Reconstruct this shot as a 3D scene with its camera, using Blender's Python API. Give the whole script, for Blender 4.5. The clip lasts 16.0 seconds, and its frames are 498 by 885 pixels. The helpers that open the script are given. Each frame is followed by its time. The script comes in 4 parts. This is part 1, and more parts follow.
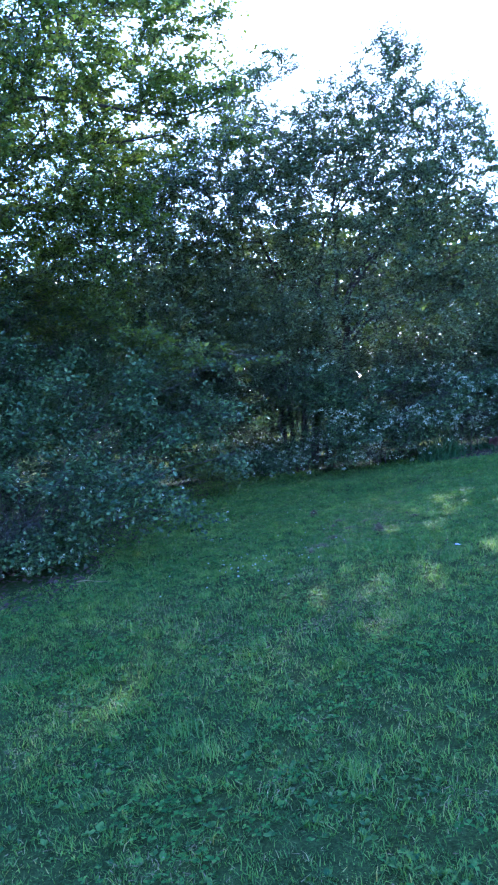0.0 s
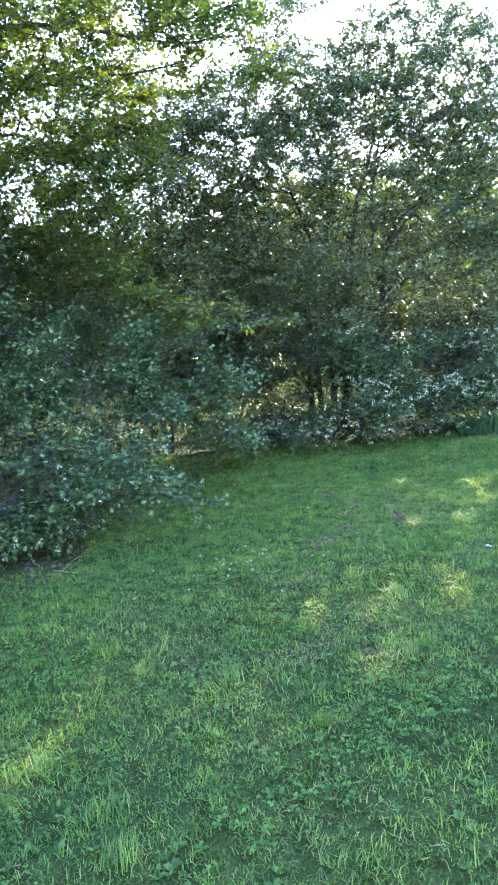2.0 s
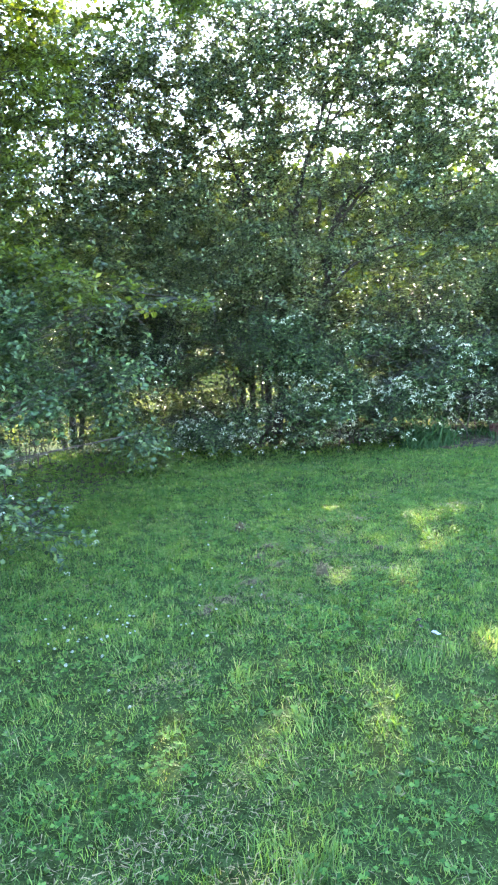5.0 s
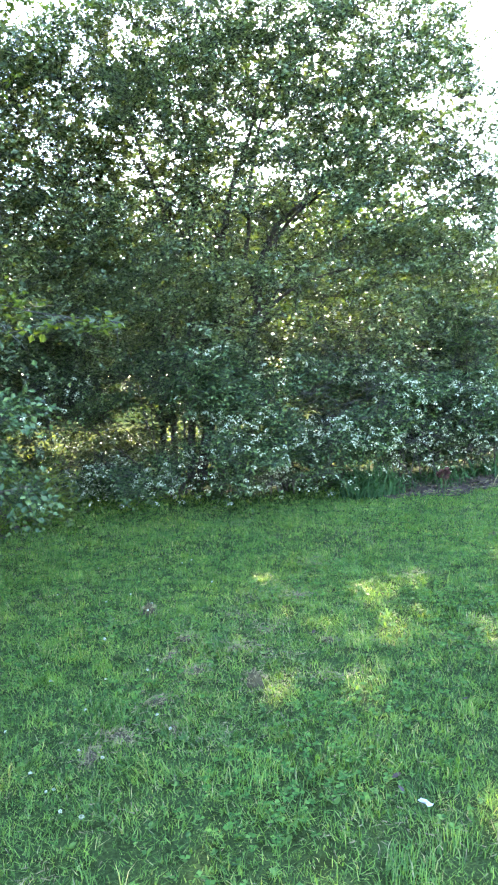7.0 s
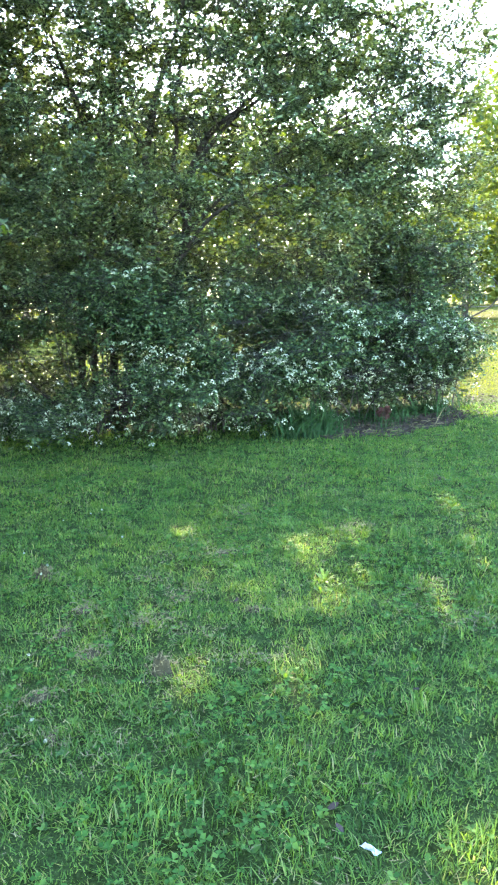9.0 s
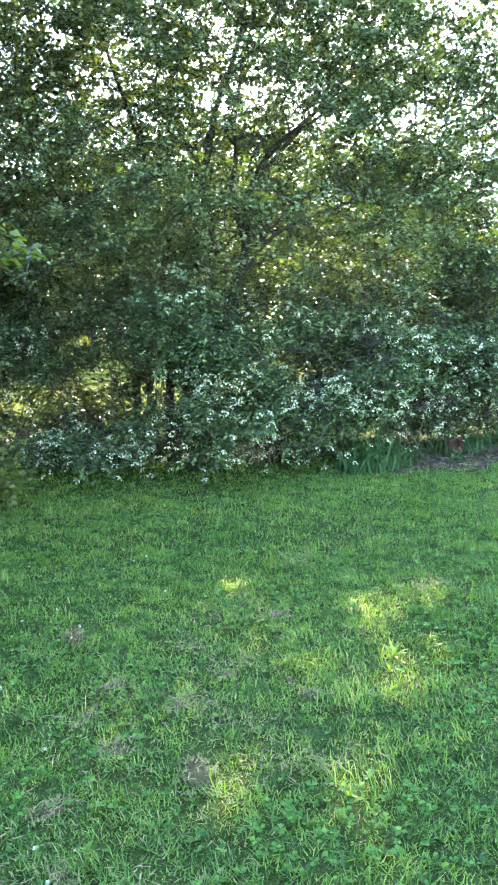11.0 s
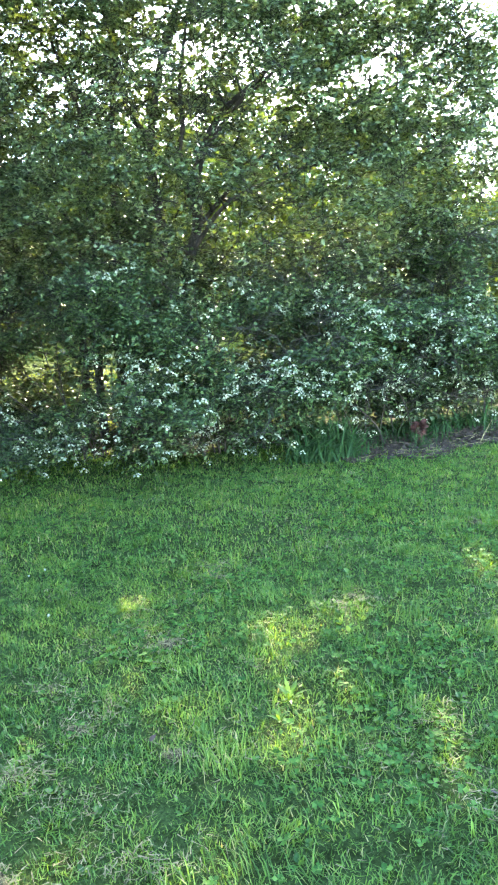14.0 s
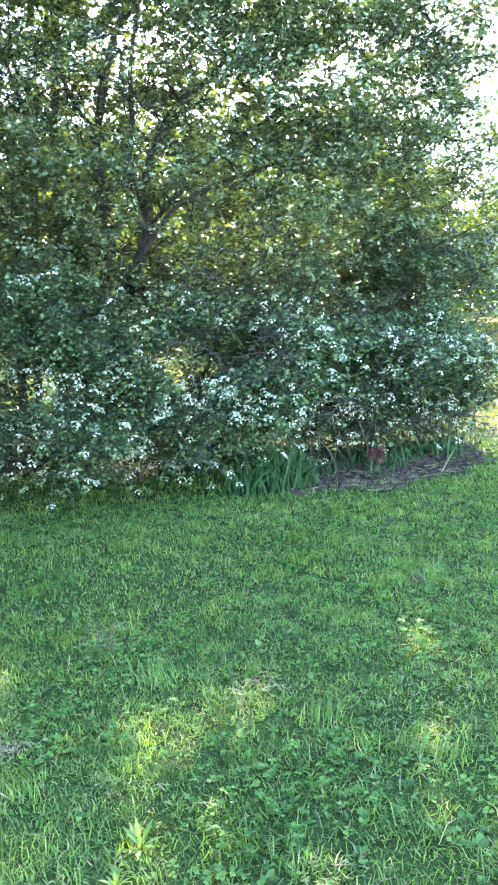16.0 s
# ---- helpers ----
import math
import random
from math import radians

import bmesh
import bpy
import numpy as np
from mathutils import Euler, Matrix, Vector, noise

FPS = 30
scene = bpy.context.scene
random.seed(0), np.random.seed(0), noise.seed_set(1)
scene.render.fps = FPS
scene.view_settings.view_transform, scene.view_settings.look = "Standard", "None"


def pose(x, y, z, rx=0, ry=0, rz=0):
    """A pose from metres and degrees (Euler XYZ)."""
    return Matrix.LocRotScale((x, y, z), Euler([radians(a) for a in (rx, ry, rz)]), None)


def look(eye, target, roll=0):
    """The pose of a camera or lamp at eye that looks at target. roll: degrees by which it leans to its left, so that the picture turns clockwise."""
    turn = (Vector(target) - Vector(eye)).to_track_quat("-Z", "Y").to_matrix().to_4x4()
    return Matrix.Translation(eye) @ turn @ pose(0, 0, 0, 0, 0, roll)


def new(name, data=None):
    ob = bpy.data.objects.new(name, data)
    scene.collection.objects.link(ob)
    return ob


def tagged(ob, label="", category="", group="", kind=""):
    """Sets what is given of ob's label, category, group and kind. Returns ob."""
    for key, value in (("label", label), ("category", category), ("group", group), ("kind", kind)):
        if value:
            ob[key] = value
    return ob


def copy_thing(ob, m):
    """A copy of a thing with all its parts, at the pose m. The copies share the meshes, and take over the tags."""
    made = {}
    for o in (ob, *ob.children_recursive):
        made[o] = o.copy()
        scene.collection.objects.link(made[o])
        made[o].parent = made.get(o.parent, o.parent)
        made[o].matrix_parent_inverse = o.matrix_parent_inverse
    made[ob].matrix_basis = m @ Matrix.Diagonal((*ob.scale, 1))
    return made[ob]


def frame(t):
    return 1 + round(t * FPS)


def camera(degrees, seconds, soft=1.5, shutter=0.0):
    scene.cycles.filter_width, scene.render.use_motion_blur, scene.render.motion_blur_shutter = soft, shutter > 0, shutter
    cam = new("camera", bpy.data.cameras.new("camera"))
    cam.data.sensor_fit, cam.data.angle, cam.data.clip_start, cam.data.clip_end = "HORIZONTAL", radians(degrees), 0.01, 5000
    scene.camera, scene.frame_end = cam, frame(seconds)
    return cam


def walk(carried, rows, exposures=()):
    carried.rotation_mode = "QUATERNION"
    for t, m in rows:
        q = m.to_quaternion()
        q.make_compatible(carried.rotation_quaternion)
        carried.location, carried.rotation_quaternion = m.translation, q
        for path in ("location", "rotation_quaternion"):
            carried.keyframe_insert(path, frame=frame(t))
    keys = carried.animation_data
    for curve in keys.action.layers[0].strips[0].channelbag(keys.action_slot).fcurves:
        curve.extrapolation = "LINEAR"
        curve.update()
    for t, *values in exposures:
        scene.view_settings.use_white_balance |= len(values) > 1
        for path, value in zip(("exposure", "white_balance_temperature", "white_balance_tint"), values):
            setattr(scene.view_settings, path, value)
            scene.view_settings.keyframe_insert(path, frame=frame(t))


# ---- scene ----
cam = camera(37.3, 16.0, 2.1)
PATH = [
    (0, (0.205, -3.535, 1.516), (-0.161, -1.573, 1.382), -8.2),
    (0.5, (0.287, -3.358, 1.55), (-0.343, -1.468, 1.38), -8.9),
    (1, (0.361, -3.138, 1.527), (-0.361, -1.291, 1.266), -9.6),
    (1.5, (0.377, -2.854, 1.495), (-0.215, -0.967, 1.198), -9.3),
    (2, (0.38, -2.568, 1.528), (-0.11, -0.642, 1.305), -7.4),
    (2.5, (0.42, -2.31, 1.563), (-0.072, -0.375, 1.445), -7.2),
    (3, (0.444, -1.991, 1.526), (-0.093, -0.073, 1.347), -7.2),
    (3.5, (0.433, -1.672, 1.525), (-0.062, 0.247, 1.252), -7.4),
    (4, (0.465, -1.399, 1.54), (-0.041, 0.514, 1.251), -8.1),
    (4.5, (0.484, -1.185, 1.55), (-0.063, 0.715, 1.251), -6.9),
    (5, (0.452, -0.925, 1.551), (0.094, 1.023, 1.272), -4.4),
    (5.2, (0.408, -0.814, 1.557), (0.144, 1.151, 1.293), -3.3),
    (7.3, (0.335, 0.434, 1.48), (0.224, 2.421, 1.285), -3.8),
    (7.5, (0.353, 0.51, 1.458), (0.289, 2.498, 1.253), -3.8),
    (8, (0.367, 0.674, 1.456), (0.352, 2.651, 1.158), -3.1),
    (8.2, (0.407, 0.746, 1.43), (0.387, 2.72, 1.114), -3.4),
    (10.3, (0.372, 1.387, 1.403), (0.397, 3.342, 0.979), 0.0),
    (10.5, (0.396, 1.43, 1.419), (0.361, 3.39, 1.022), -0.9),
    (11, (0.426, 1.519, 1.45), (0.262, 3.488, 1.139), -3.1),
    (11.5, (0.473, 1.559, 1.479), (0.278, 3.544, 1.337), -3.5),
    (12, (0.518, 1.585, 1.523), (0.333, 3.577, 1.538), -3.2),
    (12.5, (0.543, 1.643, 1.506), (0.322, 3.63, 1.446), -4.6),
    (13, (0.642, 1.771, 1.456), (0.335, 3.736, 1.25), -6.7),
    (13.5, (0.746, 1.956, 1.41), (0.48, 3.912, 1.093), -4.7),
    (14, (0.891, 2.129, 1.414), (0.723, 4.088, 1.047), -4.5),
    (14.5, (1.058, 2.264, 1.419), (0.895, 4.221, 1.039), -5.5),
    (15, (1.155, 2.433, 1.46), (0.962, 4.387, 1.079), -4.4),
    (15.5, (1.204, 2.647, 1.454), (1.048, 4.608, 1.092), -3.3),
    (16, (1.232, 2.805, 1.448), (1.106, 4.769, 1.092), -3.0),
]
EXPOSURES = [(0, 2.42, 4400, 32), (0.5, 2.85, 4750, 31), (1.0, 3.28, 5500, 38), (1.5, 3.33, 5800, 36), (2.0, 3.42, 5900, 28), (2.5, 3.22, 6100, 20), (3.0, 3.38, 6200, 18), (3.5, 3.62, 6200, 20), (4, 3.5, 6300, 19), (4.5, 3.85, 6500, 14), (5, 3.72, 6200, 20),
             (7.5, 3.8, 6300, 18), (8.1, 3.6, 6400, 14), (11, 3.9, 6700, 11), (11.5, 3.93, 6300, 18), (12.7, 3.88, 6200, 17), (13, 3.76, 6200, 20), (13.5, 3.97, 6600, 13), (14, 3.85, 6700, 11), (15.5, 3.88, 6600, 13), (16, 4.07, 6200, 23)]
walk(cam, [(t, look(eye, target, roll)) for t, eye, target, roll in PATH], EXPOSURES)

# ---- light ----
SUN_SLOPE = 0.44                                   # rise over run; the sun stands over +y
SUN_ELEV = math.atan(SUN_SLOPE)
world = bpy.data.worlds.new("sky")
scene.world = world
world.use_nodes = True
wn, wl = world.node_tree.nodes, world.node_tree.links
sky = wn.new("ShaderNodeTexSky")
sky.sky_type, sky.sun_disc = "NISHITA", False
sky.sun_elevation, sky.sun_rotation = SUN_ELEV, 0.0
sky.air_density, sky.dust_density, sky.ozone_density = 1.0, 0.2, 1.5
wn["Background"].inputs["Strength"].default_value = 0.19
wl.new(sky.outputs["Color"], wn["Background"].inputs["Color"])
sun_data = bpy.data.lights.new("sun", "SUN")
sun_data.energy, sun_data.angle, sun_data.color = 2.6, radians(0.53), (1.0, 0.88, 0.56)
sun = new("sun", sun_data)
sun.matrix_world = look((0, 100, 100 * SUN_SLOPE), (0, 0, 0))


# ---- materials ----
def nodes_of(name):
    mat = bpy.data.materials.new(name)
    mat.use_nodes = True
    n, l = mat.node_tree.nodes, mat.node_tree.links
    return mat, n, l, n["Principled BSDF"], n["Material Output"]


def ramp(n, l, fac, stops):
    r = n.new("ShaderNodeValToRGB")
    while len(r.color_ramp.elements) < len(stops):
        r.color_ramp.elements.new(0.5)
    for e, (p, c) in zip(r.color_ramp.elements, stops):
        e.position, e.color = p, (*c, 1)
    l.new(fac, r.inputs["Fac"])
    return r.outputs["Color"]


def noise_of(n, l, scale, detail=3.0, rough=0.55, vector=None):
    t = n.new("ShaderNodeTexNoise")
    t.inputs["Scale"].default_value, t.inputs["Detail"].default_value, t.inputs["Roughness"].default_value = scale, detail, rough
    if vector is None:
        g = n.new("ShaderNodeNewGeometry")
        vector = g.outputs["Position"]
    l.new(vector, t.inputs["Vector"])
    return t.outputs["Fac"]


def mix_rgb(n, l, fac, a, b, how="MIX"):
    m = n.new("ShaderNodeMix")
    m.data_type, m.blend_type = "RGBA", how
    for socket, value in ((m.inputs[0], fac), (m.inputs[6], a), (m.inputs[7], b)):
        if isinstance(value, bpy.types.NodeSocket):
            l.new(value, socket)
        elif isinstance(value, tuple):
            socket.default_value = (*value, 1)
        else:
            socket.default_value = value
    return m.outputs[2]


def foliage(name, stops, through_colour, share=0.4, rough=0.42, patch=0.6, patch_stops=None, spec=0.5, clump=0.0):
    """A leaf or blade: a glossy face, and light that comes through it."""
    mat, n, l, p, out = nodes_of(name)
    geo = n.new("ShaderNodeNewGeometry")
    colour = ramp(n, l, geo.outputs["Random Per Island"], stops)
    if patch_stops:
        tone = ramp(n, l, noise_of(n, l, patch, 3.0), patch_stops)
        colour = mix_rgb(n, l, 1.0, colour, tone, "MULTIPLY")
    if clump:
        tone = ramp(n, l, noise_of(n, l, clump, 4.0, 0.65), [(0.36, (0.52, 0.62, 0.64)), (0.5, (1, 1, 1)), (0.64, (1.32, 1.22, 1.1))])
        colour = mix_rgb(n, l, 1.0, colour, tone, "MULTIPLY")
    fine = noise_of(n, l, 60.0, 2.0)
    colour = mix_rgb(n, l, 0.25, colour, ramp(n, l, fine, [(0.3, (0.4, 0.45, 0.35)), (0.7, (1, 1, 1))]), "MULTIPLY")
    l.new(colour, p.inputs["Base Color"])
    p.inputs["Roughness"].default_value = rough
    p.inputs["Specular IOR Level"].default_value = spec
    tr = n.new("ShaderNodeBsdfTranslucent")
    glow = mix_rgb(n, l, 1.0, colour, through_colour, "MULTIPLY")
    l.new(glow, tr.inputs["Color"])
    mx = n.new("ShaderNodeMixShader")
    mx.inputs[0].default_value = share
    l.new(p.outputs[0], mx.inputs[1])
    l.new(tr.outputs[0], mx.inputs[2])
    l.new(mx.outputs[0], out.inputs["Surface"])
    return mat


def rough_stuff(name, stops, scale, bump=0.4, rough=0.9, stretch=(1, 1, 1), vary=True):
    mat, n, l, p, out = nodes_of(name)
    tc = n.new("ShaderNodeTexCoord")
    mp = n.new("ShaderNodeMapping")
    mp.inputs["Scale"].default_value = stretch
    l.new(tc.outputs["Object"], mp.inputs["Vector"])
    big = noise_of(n, l, scale, 4.0, 0.6, mp.outputs["Vector"])
    small = noise_of(n, l, scale * 7, 3.0, 0.6, mp.outputs["Vector"])
    colour = ramp(n, l, big, stops)
    colour = mix_rgb(n, l, 0.5, colour, ramp(n, l, small, [(0.3, (0.45, 0.45, 0.45)), (0.7, (1, 1, 1))]), "MULTIPLY")
    if vary:
        geo = n.new("ShaderNodeNewGeometry")
        colour = mix_rgb(n, l, 0.6, colour, ramp(n, l, geo.outputs["Random Per Island"], [(0.0, (0.5, 0.5, 0.5)), (1.0, (1, 1, 1))]), "MULTIPLY")
    l.new(colour, p.inputs["Base Color"])
    p.inputs["Roughness"].default_value = rough
    b = n.new("ShaderNodeBump")
    b.inputs["Strength"].default_value, b.inputs["Distance"].default_value = bump, 0.01
    l.new(small, b.inputs["Height"])
    l.new(b.outputs["Normal"], p.inputs["Normal"])
    return mat


YELLOW_THROUGH = (2.8, 2.5, 0.6)
LEAF = foliage("hawthorn_leaf", [(0.0, (0.015, 0.032, 0.013)), (0.5, (0.072, 0.118, 0.058)), (1.0, (0.175, 0.245, 0.135))], YELLOW_THROUGH, 0.2, 0.36, 0.8, [(0.3, (0.75, 0.8, 0.8)), (0.7, (1.1, 1.05, 0.95))], spec=0.45)
SHRUB_LEAF = foliage("shrub_leaf", [(0.0, (0.01, 0.028, 0.01)), (0.5, (0.042, 0.088, 0.033)), (1.0, (0.12, 0.19, 0.078))], YELLOW_THROUGH, 0.16, 0.42, 1.2, [(0.3, (0.75, 0.85, 0.85)), (0.7, (1.1, 1.05, 0.95))], spec=0.35)
LEFT_LEAF = foliage("left_tree_leaf", [(0.0, (0.03, 0.042, 0.014)), (0.5, (0.06, 0.1, 0.034)), (1.0, (0.105, 0.155, 0.05))], (3.4, 3.0, 0.5), 0.4, 0.4, 0.8, [(0.3, (0.8, 0.85, 0.8)), (0.7, (1.1, 1.05, 0.9))])
FAR_LEAF = foliage("far_tree_leaf", [(0.0, (0.04, 0.065, 0.015)), (0.5, (0.07, 0.10, 0.02)), (1.0, (0.115, 0.145, 0.03))], (2.9, 2.65, 0.6), 0.3, 0.5, spec=0.25)
GRASS = foliage("grass_blade", [(0.0, (0.048, 0.112, 0.029)), (0.45, (0.09, 0.18, 0.048)), (0.88, (0.138, 0.235, 0.064)), (0.96, (0.2, 0.22, 0.1)), (1.0, (0.27, 0.26, 0.17))], (2.9, 2.6, 0.35), 0.32, 0.5, 1.3, [(0.3, (0.78, 0.88, 0.92)), (0.5, (1, 1, 1)), (0.7, (1.22, 1.12, 0.98))], spec=0.15, clump=8.0)
FAR_GRASS = foliage("far_grass", [(0.0, (0.085, 0.115, 0.012)), (1.0, (0.125, 0.15, 0.015))], (2.6, 2.5, 0.6), 0.5, 0.6, spec=0.1)
TALL_GRASS = foliage("tall_grass_blade", [(0.0, (0.014, 0.045, 0.016)), (1.0, (0.04, 0.1, 0.032))], (2.2, 2.2, 0.8), 0.12, 0.6, spec=0.2)
CLOVER = foliage("clover_leaf", [(0.0, (0.03, 0.095, 0.024)), (0.7, (0.07, 0.17, 0.042)), (1.0, (0.12, 0.23, 0.06))], (2.5, 2.2, 0.35), 0.35, 0.65, spec=0.1)
WEED = foliage("broad_weed_leaf", [(0.0, (0.026, 0.08, 0.026)), (0.5, (0.07, 0.15, 0.045)), (1.0, (0.12, 0.22, 0.06))], (3.0, 2.5, 0.3), 0.35, 0.5, spec=0.2)
PETAL = foliage("petal", [(0.0, (0.22, 0.27, 0.17)), (0.6, (0.38, 0.43, 0.31)), (1.0, (0.6, 0.63, 0.5))], (1.0, 1.0, 0.95), 0.3, 0.6)
BARK = rough_stuff("bark", [(0.3, (0.03, 0.026, 0.022)), (0.7, (0.085, 0.072, 0.06))], 6.0, 0.8, 0.9, (4, 4, 0.8), False)
TWIG = rough_stuff("twig_bark", [(0.3, (0.016, 0.018, 0.011)), (0.7, (0.04, 0.041, 0.026))], 9.0, 0.3, 0.85)
DRY = rough_stuff("dry_straw", [(0.3, (0.15, 0.125, 0.05)), (0.7, (0.34, 0.3, 0.145))], 9.0, 0.2, 0.9)
LITTER_LEAF = rough_stuff("dead_leaf", [(0.3, (0.035, 0.023, 0.017)), (0.7, (0.095, 0.066, 0.046))], 12.0, 0.3, 0.85)
SOIL = rough_stuff("soil", [(0.3, (0.03, 0.027, 0.01)), (0.7, (0.085, 0.073, 0.03))], 14.0, 0.9, 0.95, (1, 1, 1), False)
RUST = rough_stuff("rust_red_stem", [(0.3, (0.05, 0.016, 0.012)), (0.7, (0.1, 0.034, 0.026))], 10.0, 0.5, 0.85)
GRAVEL = rough_stuff("gravel", [(0.3, (0.10, 0.09, 0.07)), (0.7, (0.16, 0.145, 0.115))], 2.0, 0.3, 0.95, (1, 1, 1), False)


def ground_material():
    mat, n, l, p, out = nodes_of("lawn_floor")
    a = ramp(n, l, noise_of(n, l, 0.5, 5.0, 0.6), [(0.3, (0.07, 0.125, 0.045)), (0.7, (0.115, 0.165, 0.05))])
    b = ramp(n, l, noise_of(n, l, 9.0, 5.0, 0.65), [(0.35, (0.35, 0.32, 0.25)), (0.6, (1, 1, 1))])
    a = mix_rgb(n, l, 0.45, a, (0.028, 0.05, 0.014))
    # past the shrubs the sward is pale yellow-green, backlit sun put into its colour
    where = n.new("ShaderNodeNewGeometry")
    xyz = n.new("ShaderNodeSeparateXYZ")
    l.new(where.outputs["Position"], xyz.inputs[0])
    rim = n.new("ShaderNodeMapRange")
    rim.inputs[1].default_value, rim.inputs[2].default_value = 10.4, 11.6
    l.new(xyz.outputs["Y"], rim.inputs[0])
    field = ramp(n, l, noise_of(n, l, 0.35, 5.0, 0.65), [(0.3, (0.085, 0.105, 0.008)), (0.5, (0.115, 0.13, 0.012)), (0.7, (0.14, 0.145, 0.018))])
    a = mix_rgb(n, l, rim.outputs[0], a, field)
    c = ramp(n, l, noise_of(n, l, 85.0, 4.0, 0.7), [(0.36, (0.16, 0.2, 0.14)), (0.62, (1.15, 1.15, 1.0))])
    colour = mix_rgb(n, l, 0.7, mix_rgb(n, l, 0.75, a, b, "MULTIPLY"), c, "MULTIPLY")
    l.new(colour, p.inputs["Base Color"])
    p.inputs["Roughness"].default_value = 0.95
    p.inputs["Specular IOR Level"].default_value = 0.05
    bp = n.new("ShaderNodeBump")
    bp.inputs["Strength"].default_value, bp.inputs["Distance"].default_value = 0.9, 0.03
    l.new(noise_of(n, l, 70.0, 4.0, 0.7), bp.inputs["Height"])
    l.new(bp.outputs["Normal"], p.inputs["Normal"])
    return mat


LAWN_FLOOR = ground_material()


# ---- mesh building ----
class Geo:
    """Collects vertices and faces, all of one mesh."""

    def __init__(self):
        self.v, self.f, self.n = [], [], 0

    def add(self, verts, faces):
        verts = np.asarray(verts, dtype=np.float32).reshape(-1, 3)
        self.v.append(verts)
        self.f.append(np.asarray(faces, dtype=np.int64) + self.n)
        self.n += len(verts)

    def mesh(self, name, smooth=False):
        me = bpy.data.meshes.new(name)
        v = np.concatenate(self.v)
        loops = np.concatenate([f.ravel() for f in self.f]).astype(np.int32)
        sizes = np.concatenate([np.full(len(f), f.shape[1]) for f in self.f])
        starts = np.concatenate([[0], np.cumsum(sizes)[:-1]]).astype(np.int32)
        me.vertices.add(len(v))
        me.vertices.foreach_set("co", v.ravel())
        me.loops.add(len(loops))
        me.loops.foreach_set("vertex_index", loops)
        me.polygons.add(len(sizes))
        me.polygons.foreach_set("loop_start", starts)
        me.polygons.foreach_set("use_smooth", np.full(len(sizes), smooth))
        me.update(calc_edges=True)
        return me


def unit(a):
    return a / np.maximum(np.linalg.norm(a, axis=-1, keepdims=True), 1e-6)


def add_leaves(geo, pos, along, normal, size, shape):
    """Leaves of a template (u along, v across, w up; faces) at many places."""
    tv, tf = shape
    along = unit(along)
    side = unit(np.cross(normal, along))
    up = np.cross(along, side)
    s = size[:, None, None]
    v = pos[:, None, :] + s * (tv[None, :, 0:1] * along[:, None, :] + tv[None, :, 1:2] * side[:, None, :] + tv[None, :, 2:3] * up[:, None, :])
    k = len(tv)
    base = (np.arange(len(pos)) * k)[:, None, None]
    geo.add(v.reshape(-1, 3), (base + tf[None]).reshape(-1, tf.shape[1]))


LEAF_SMALL = (np.array([(0, 0, 0), (0.5, -0.36, 0.07), (1, 0, -0.06), (0.5, 0.36, 0.07)]), np.array([(0, 1, 2), (0, 2, 3)]))
LEAF_BROAD = (np.array([(0, 0, 0), (0.3, -0.3, 0.06), (0.72, -0.28, 0.03), (1, 0, -0.08), (0.72, 0.28, 0.03), (0.3, 0.3, 0.06)]), np.array([(0, 1, 2, 3), (0, 3, 4, 5)]))
LEAF_LONG = (np.array([(0, 0, 0), (0.35, -0.11, 0.1), (0.75, -0.13, 0.08), (1, 0, -0.02), (0.75, 0.13, 0.08), (0.35, 0.11, 0.1)]), np.array([(0, 1, 2, 3), (0, 3, 4, 5)]))


def add_tube(geo, pts, radii, sides=6):
    pts = np.asarray(pts, dtype=float)
    radii = np.asarray(radii, dtype=float)
    tan = unit(np.gradient(pts, axis=0))
    ref = np.array([0.31, 0.22, 0.92]) if abs(tan[0][2]) < 0.8 else np.array([1.0, 0.1, 0.0])
    a = unit(np.cross(tan, ref))
    b = np.cross(tan, a)
    ang = np.arange(sides) * 2 * math.pi / sides
    ring = pts[:, None, :] + radii[:, None, None] * (np.cos(ang)[None, :, None] * a[:, None, :] + np.sin(ang)[None, :, None] * b[:, None, :])
    k = len(pts)
    i, j = np.meshgrid(np.arange(k - 1), np.arange(sides), indexing="ij")
    q = np.stack([i * sides + j, i * sides + (j + 1) % sides, (i + 1) * sides + (j + 1) % sides, (i + 1) * sides + j], -1).reshape(-1, 4)
    geo.add(ring.reshape(-1, 3), q)


def spline(points, steps=6):
    """A smooth line through the points."""
    p = np.asarray(points, dtype=float)
    ext = np.vstack([2 * p[0] - p[1], p, 2 * p[-1] - p[-2]])
    out = []
    for i in range(1, len(ext) - 2):
        a, b, c, d = ext[i - 1:i + 3]
        for t in np.arange(steps) / steps:
            out.append(0.5 * (2 * b + (c - a) * t + (2 * a - 5 * b + 4 * c - d) * t * t + (3 * b - a - 3 * c + d) * t ** 3))
    out.append(p[-1])
    return np.array(out)


def thing(name, label, category, at=(0, 0, 0), group="", kind=""):
    ob = new(name)
    ob.location = at
    return tagged(ob, label, category, group, kind)


def part(name, mesh, material, parent, label="", kind=""):
    ob = new(name, mesh)
    if not mesh.materials:
        mesh.materials.append(material)
    ob.parent = parent
    return tagged(ob, label, "", "", kind)


def alone(name, mesh, material, label, category, at=(0, 0, 0), group="", kind=""):
    ob = new(name, mesh)
    if not mesh.materials:
        mesh.materials.append(material)
    ob.location = at
    return tagged(ob, label, category, group, kind)


